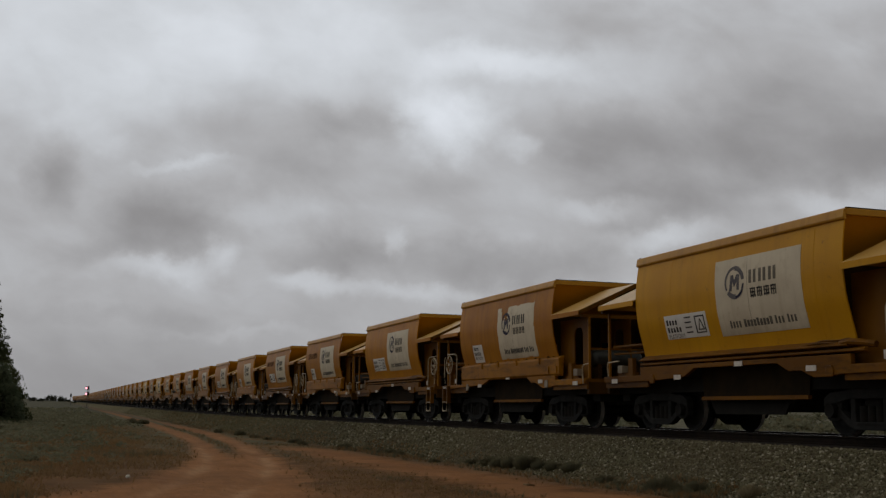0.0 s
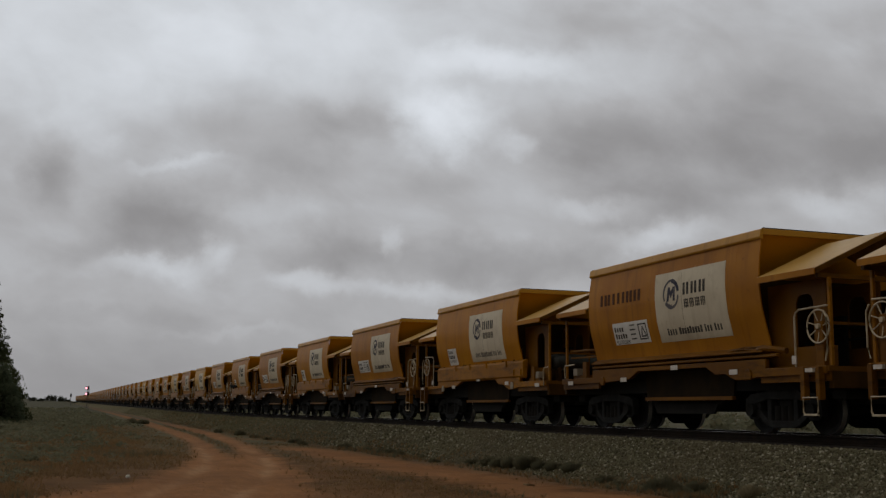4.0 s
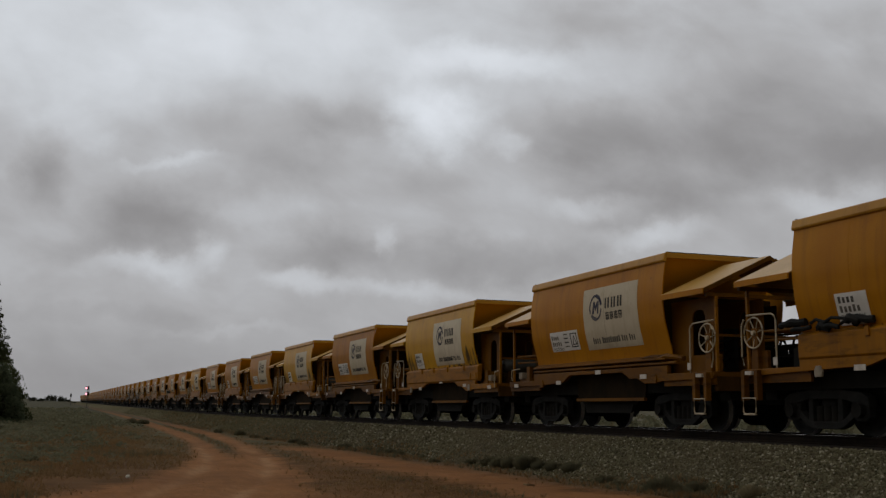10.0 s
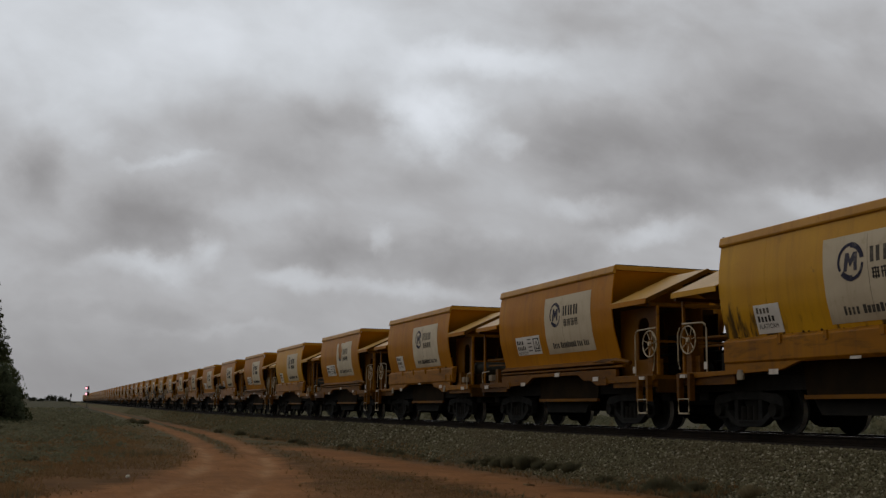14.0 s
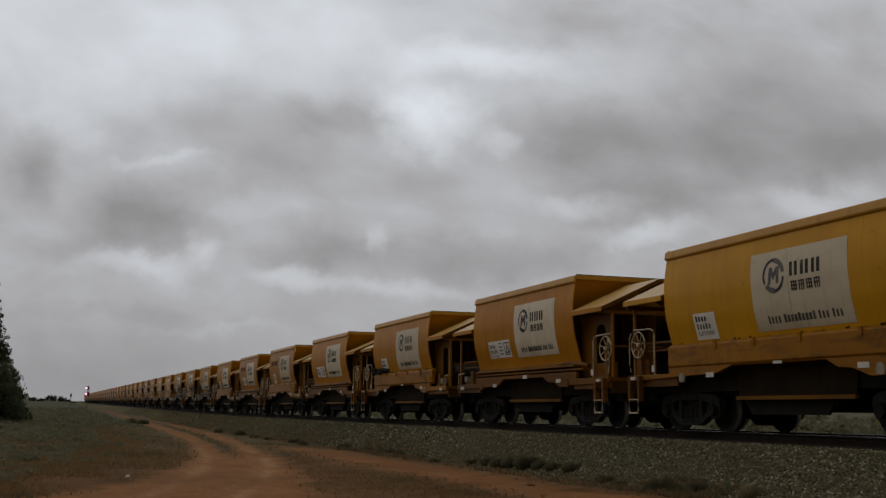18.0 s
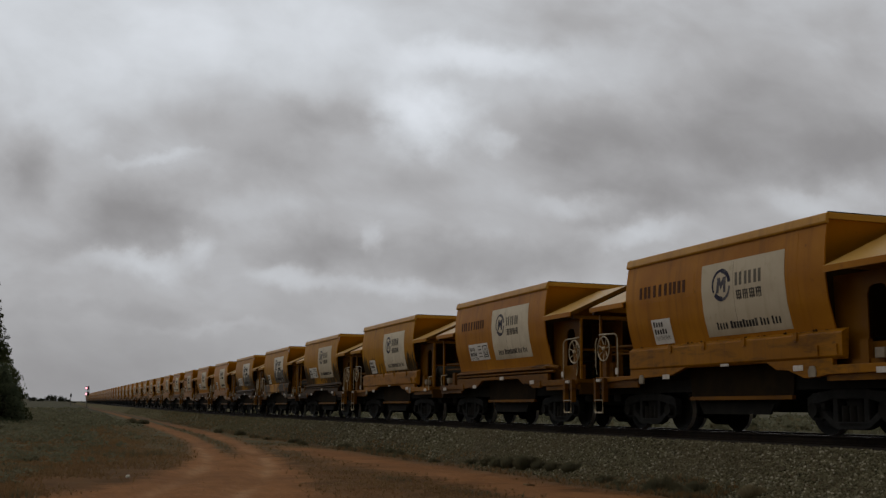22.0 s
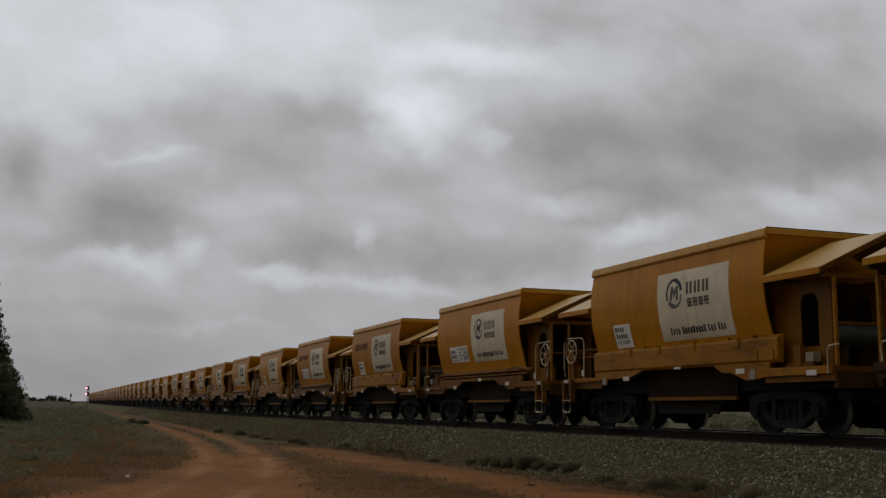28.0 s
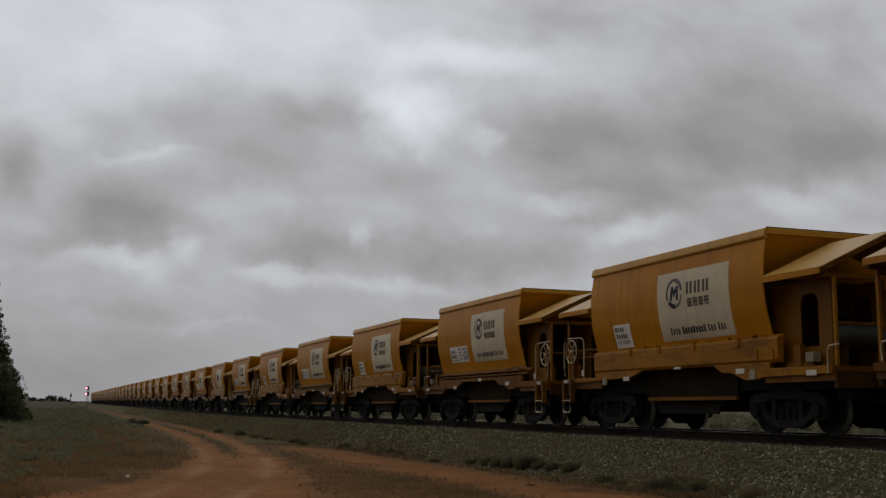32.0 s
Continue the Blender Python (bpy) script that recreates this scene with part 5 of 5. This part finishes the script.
def clods():
    """Clods, pebbles and gravel strayed from the ballast."""
    rng = random.Random(31)
    s = Shape()
    for _ in range(3000):
        y = 13 + 34 * rng.random() ** 1.5
        x = rng.uniform(-4, 10.9) if rng.random() < 0.55 else 10.9 - 1.6 * rng.random() ** 1.6
        r = 0.006 + 0.014 * rng.random() ** 3
        q = Euler((rng.random() * 6, rng.random() * 6, rng.random() * 6)).to_matrix()
        c = Vector((x, y, ground_z(x, y) + r * 0.3))
        pts = [c + q @ Vector(p) * r * rng.uniform(0.6, 1.2) for p in ((1, 0, 0), (-1, 0, 0), (0, 1, 0), (0, -1, 0), (0, 0, 1), (0, 0, -1))]
        s.add(pts, [(0, 2, 4), (2, 1, 4), (1, 3, 4), (3, 0, 4), (2, 0, 5), (1, 2, 5), (3, 1, 5), (0, 3, 5)])
    tagged(new("earth_clods", raw("earth_clods", s, CLOD)), "small clods and pebbles on the red earth", "pebbles", kind="stuff")


CLOD = leafy("earth_clod", (0.27, 0.155, 0.080), (0.36, 0.25, 0.155), (0.22, 0.12, 0.06))
clods()


def tussock(seed):
    """A domed clump of fine blades."""
    rng = random.Random(seed)
    s = Shape()
    for _ in range(620):
        a, r = rng.random() * 6.283, 0.24 * rng.random() ** 0.6
        h = 0.30 * (1 - (r / 0.30) ** 2) * rng.uniform(0.75, 1.15) + 0.03
        x, y = r * math.cos(a), r * math.sin(a)
        o = 0.10 * r / 0.24 + 0.03 * rng.random()
        w = 0.005
        s.add([(x - w, y + w, -0.03), (x + w, y - w, -0.03), (x + o * math.cos(a) * 0.5 + w, y + o * math.sin(a) * 0.5 - w, h * 0.7), (x + o * math.cos(a), y + o * math.sin(a), h)], [(0, 1, 2, 3)])
    return raw("tussock", s, DARK_GRASS if seed < 4 else PALE_GRASS)


def tussocks():
    meshes = [tussock(i) for i in range(8)]
    rng = random.Random(5)
    places = [(9.9, 44.5, 1.0), (10.5, 40, 1.2), (10.7, 37.3, 1.2), (10.75, 36, 0.9), (10.7, 31.5, 0.9), (10.8, 27.6, 1.2), (10.85, 26.6, 1.3), (10.9, 25.2, 1.5), (10.8, 25.7, 1.2), (10.95, 24.4, 1.4), (11.0, 23.7, 1.3), (11.0, 23.0, 1.3), (11.05, 22.2, 1.2), (10.76, 20.1, 1.0),
              (10.72, 19.4, 1.2), (10.5, 17.5, 1.7), (10.5, 16.8, 1.4), (10.85, 16.9, 1.1), (10.95, 15.4, 1.2), (10.6, 33.5, 1.0), (10.6, 34.6, 1.1), (10.4, 29.6, 0.8), (10.1, 47, 1.2), (9.9, 52, 1.3), (9.8, 55, 1.1), (7.6, 96, 2.6), (6.9, 99, 2.4), (9.9, 60, 1.5), (9.6, 66, 1.4)]
    for i, (x, y, k) in enumerate(places):
        off = x - TRACK_X
        z = max(ground_z(x, y), RAIL_Z + bed_z(off)) if off > -4.2 else ground_z(x, y)
        ob = new("grass_tussock", meshes[i % 4 + (4 if y < 16 else 0)])
        ob.matrix_basis = pose(x, y, z - 0.03, 0, 0, rng.random() * 360)
        k *= rng.uniform(0.55, 0.8) * (0.85 if y < 20 else 1.0)
        ob.scale = (k * rng.uniform(0.85, 1.2), k, k * rng.uniform(0.7, 1.0))
        tagged(ob, "pale dry grass tussock at the foot of the ballast" if y < 16 else "grey-green grass tussock at the foot of the ballast", "grass tussock", "tussocks by the track")


tussocks()


def clumps(s, rng, centre, r, count, size, flat=0.8):
    for _ in range(count):
        d = Vector((rng.gauss(0, 1), rng.gauss(0, 1), rng.gauss(0, 1) * flat)).normalized() * r * rng.uniform(0.55, 1.05)
        p = Vector(centre) + Vector((d.x, d.y, d.z * flat))
        q = Euler((rng.random() * 6, rng.random() * 6, rng.random() * 6)).to_matrix()
        t = size * rng.uniform(0.6, 1.3)
        s.add([p + q @ Vector(v) for v in ((t, 0, 0), (0, t * 0.45, 0), (-t, 0, 0.15 * t), (0, -t * 0.45, 0))], [(0, 1, 2, 3)])


def tree(name, x, y, height, outline, seed, sprays, label, leaf=NEEDLES):
    """A conifer: trunk, limbs and many small sprays that fill its outline, given as (height, radius) steps."""
    rng = random.Random(seed)
    root = new(name)
    root.location = (x, y, rise(y) - 0.1)
    trunk = Shape()
    path = [(0, 0, 0), (0.06, 0.02, height * 0.3), (-0.03, -0.04, height * 0.6), (0.02, 0, height * 0.95)]
    for i in range(3):
        trunk.tube([path[i], path[i + 1]], 0.018 * height * (1 - i * 0.3), 9)
    crown = Shape()
    zs, rs = [p[0] for p in outline], [p[1] for p in outline]
    area = np.cumsum([np.interp(height * (k + 0.5) / 60, zs, rs) + 0.3 for k in range(60)])
    for i in range(sprays):
        z = height * (float(np.searchsorted(area, rng.random() * area[-1])) + rng.random()) / 60
        r = float(np.interp(z, zs, rs)) * (1.0 - 0.55 * rng.random() ** 2.0) * rng.uniform(0.86, 1.04)
        a = rng.random() * 6.283
        c = (math.cos(a) * r * 0.93, math.sin(a) * r * 0.93, max(0.25, z - 0.05 * r))
        if i % 5 == 0:
            trunk.tube([(0, 0, z + 0.12 * r), c], 0.015 + 0.02 * (1 - z / height), 5)
        clumps(crown, rng, c, rng.uniform(0.28, 0.5), 58, 0.10)
    part("trunk", trunk, BARK, root)
    part("crown", raw("crown", crown, leaf), None, root)
    return tagged(root, label, "tree", "trees beside the line")


TALL = [(0, 5.0), (2, 5.3), (3.7, 4.6), (4.5, 4.0), (5.6, 3.4), (7.2, 2.8), (9.2, 2.3), (10.6, 1.9), (14, 1.0), (16, 0.15)]
tree("cypress_pine", -6.25, 96, 16.0, TALL, 1, 1150, "tall dark green cypress pine beside the dirt track")
tree("cypress_pine", -3.4, 92, 4.6, [(0, 1.7), (1.5, 1.6), (3.2, 0.8), (4.6, 0.1)], 2, 190, "young grey-green cypress pine", PALE_NEEDLES)
tree("cypress_pine", -8.5, 88, 10.0, [(0, 3.6), (4, 2.8), (8, 1.3), (10, 0.1)], 3, 380, "dark green cypress pine in a row")


def far_trees():
    rng = random.Random(21)
    for x, y, h, w in [(-9, 700, 3.0, 3.0), (-4.5, 700, 2.0, 3.0), (1.5, 690, 4.3, 4.5), (4.5, 700, 3.6, 4.0), (7.5, 710, 3.0, 3.5), (10.5, 720, 1.5, 3.5), (15, 740, 1.3, 4), (19, 750, 1.6, 4), (-16, 650, 5, 6), (-28, 640, 6, 7)]:
        s = Shape()
        for _ in range(9):
            clumps(s, rng, (rng.uniform(-w, w) * 0.7, rng.uniform(-1, 1), h * rng.uniform(0.3, 0.7)), h * 0.4, 45, 0.45)
        root = new("far_tree")
        root.location = (x, y, rise(y) + land_rise(x, y) - 0.2)
        part("trunk", Shape().tube([(0, 0, 0), (0.1, 0, h * 0.6)], 0.12, 6), BARK, root)
        part("crown", raw("crown", s, FAR_LEAVES), None, root)
        tagged(root, "distant dark rounded tree on the horizon", "tree", "trees on the horizon")


far_trees()


# ---- signal, marker post, litter ----
def glow(name, colour, strength):
    m = bpy.data.materials.new(name)
    m.use_nodes = True
    b = m.node_tree.nodes["Principled BSDF"]
    b.inputs["Base Color"].default_value = (*colour, 1)
    b.inputs["Emission Color"].default_value = (*colour, 1)
    b.inputs["Emission Strength"].default_value = strength
    return m


RED_LIGHT = glow("lit_red_lens", (1.0, 0.34, 0.42), 2.2)
METAL = plain("dull_grey_metal", (0.12, 0.12, 0.12), (0.08, 0.08, 0.08), 3, 0.6, 0.4)


def signal(x, y):
    s = new("railway_signal")
    s.location = (x, y, rise(y))
    part("mast", Shape().lathe([(0, 0.09), (5.7, 0.07)], "z", (0, 0, 0), 12), METAL, s, smooth=True)
    part("footing", Shape().box(-0.4, 0.4, -0.4, 0.4, -0.1, 0.25), METAL, s, bevel=0.03)
    part("ladder", Shape().tube([(0.25, 0.2, 0.2), (0.25, 0.2, 5.3)], 0.025, 6).tube([(0.5, 0.2, 0.2), (0.5, 0.2, 5.3)], 0.025, 6), METAL, s)
    for z in (5.25, 3.75):
        h = part("signal_head", Shape().box(-0.10, 0.42, -0.18, 0.1, z - 0.50, z + 0.45).box(-0.42, -0.05, -0.08, 0.0, z - 0.42, z + 0.36), DARK, s, "black signal head", bevel=0.06)
        part("hood", Shape().lathe([(-0.50, 0.2), (-0.18, 0.2), (-0.18, 0.18), (-0.47, 0.18)], "y", (0.16, 0, z), 14), DARK, h)
        part("red_lamp", Shape().lathe([(-0.22, 0.04), (-0.20, 0.24), (-0.08, 0.26)], "y", (-0.30, 0, z - 0.05), 16), RED_LIGHT, h, "lit red lamp")
    tagged(s, "railway signal mast showing two red lights", "signal")


signal(9.5, 300)


def marker(x, y):
    s = new("marker_post")
    s.location = (x, y, rise(y) + land_rise(x, y))
    part("post", Shape().lathe([(0, 0.10), (3.7, 0.08)], "z", (0, 0, 0), 8), METAL, s)
    part("board", Shape().box(-0.22, 0.22, -0.03, 0.03, 2.5, 3.4), DARK, s, bevel=0.02)
    tagged(s, "dark lineside marker post with a board", "post")


marker(6.4, 350)


CHIP = plain("weathered_wood", (0.24, 0.16, 0.09), (0.17, 0.11, 0.06), 9, 0.8)


def litter():
    s = Shape().lathe([(-0.04, 0.015), (-0.03, 0.035), (0.02, 0.04), (0.045, 0.02)], "x", (0, 0, 0), 9)
    ob = new("pale_stone", s.mesh("pale_stone", BONE, 0, True))
    ob.matrix_basis = pose(1.645, 23.8, ground_z(1.645, 23.8) + 0.03, 10, 15, 30)
    tagged(ob, "small white stone on the dry grass", "stone")
    ob = new("wood_chip", Shape().prism([(-0.13, 0), (0.14, 0), (0.12, 0.03), (-0.11, 0.04)], "y", -0.05, 0.05).mesh("wood_chip", CHIP, 0.01))
    ob.matrix_basis = pose(8.96, 19.9, ground_z(8.96, 19.9), 0, 4, 25)
    tagged(ob, "pale flat chip of wood on the red earth", "wood chip")


litter()


# ---- everything that moves ----
RUN_T, RUN_D = [r[0] for r in RUN], [r[1] for r in RUN]


def turn_wheels(i, w):
    """Wheels roll while their wagon is within about fifty metres of the camera."""
    y0 = FIRST_Y + PITCH * i
    first = max(0.0, float(np.interp(y0 - 50, RUN_D, RUN_T)))
    last = min(32.0, float(np.interp(y0 - 4, RUN_D, RUN_T)))
    f0, f1 = math.ceil(first * FPS), math.floor(last * FPS)
    rows = []
    for f in range(f0, f1 + 1):
        t = f / FPS
        rows.append((t, math.degrees(float(np.interp(t, RUN_T, RUN_D)) / 0.458)))
    if len(rows) < 2:
        return
    if rows[0][0] > 0:
        rows.insert(0, (0.0, rows[0][1]))
    if rows[-1][0] < 32:
        rows.append((32.0, rows[-1][1]))
    for o in w.children_recursive:
        if o.name.split(".")[0] == "wheelset":
            x, y, z = o.location
            walk(o, [(t, pose(x, y, z, -a % 360)) for t, a in rows])


def motions():
    for i, w in WAGONS:
        walk(w, [(t, on_track(FIRST_Y + PITCH * i - d)) for t, d in RUN])
        if 0 <= i <= 33:
            turn_wheels(i, w)
    a = -YAW
    walk(backdrop, [(0.0, pose(0, 0, 0, -0.35, 0, a - 1.9)), (16.0, pose(0, 0, 0, -0.18, 0, a - 1.0)), (32.0, pose(0, 0, 0, 0, 0, a))])


motions()
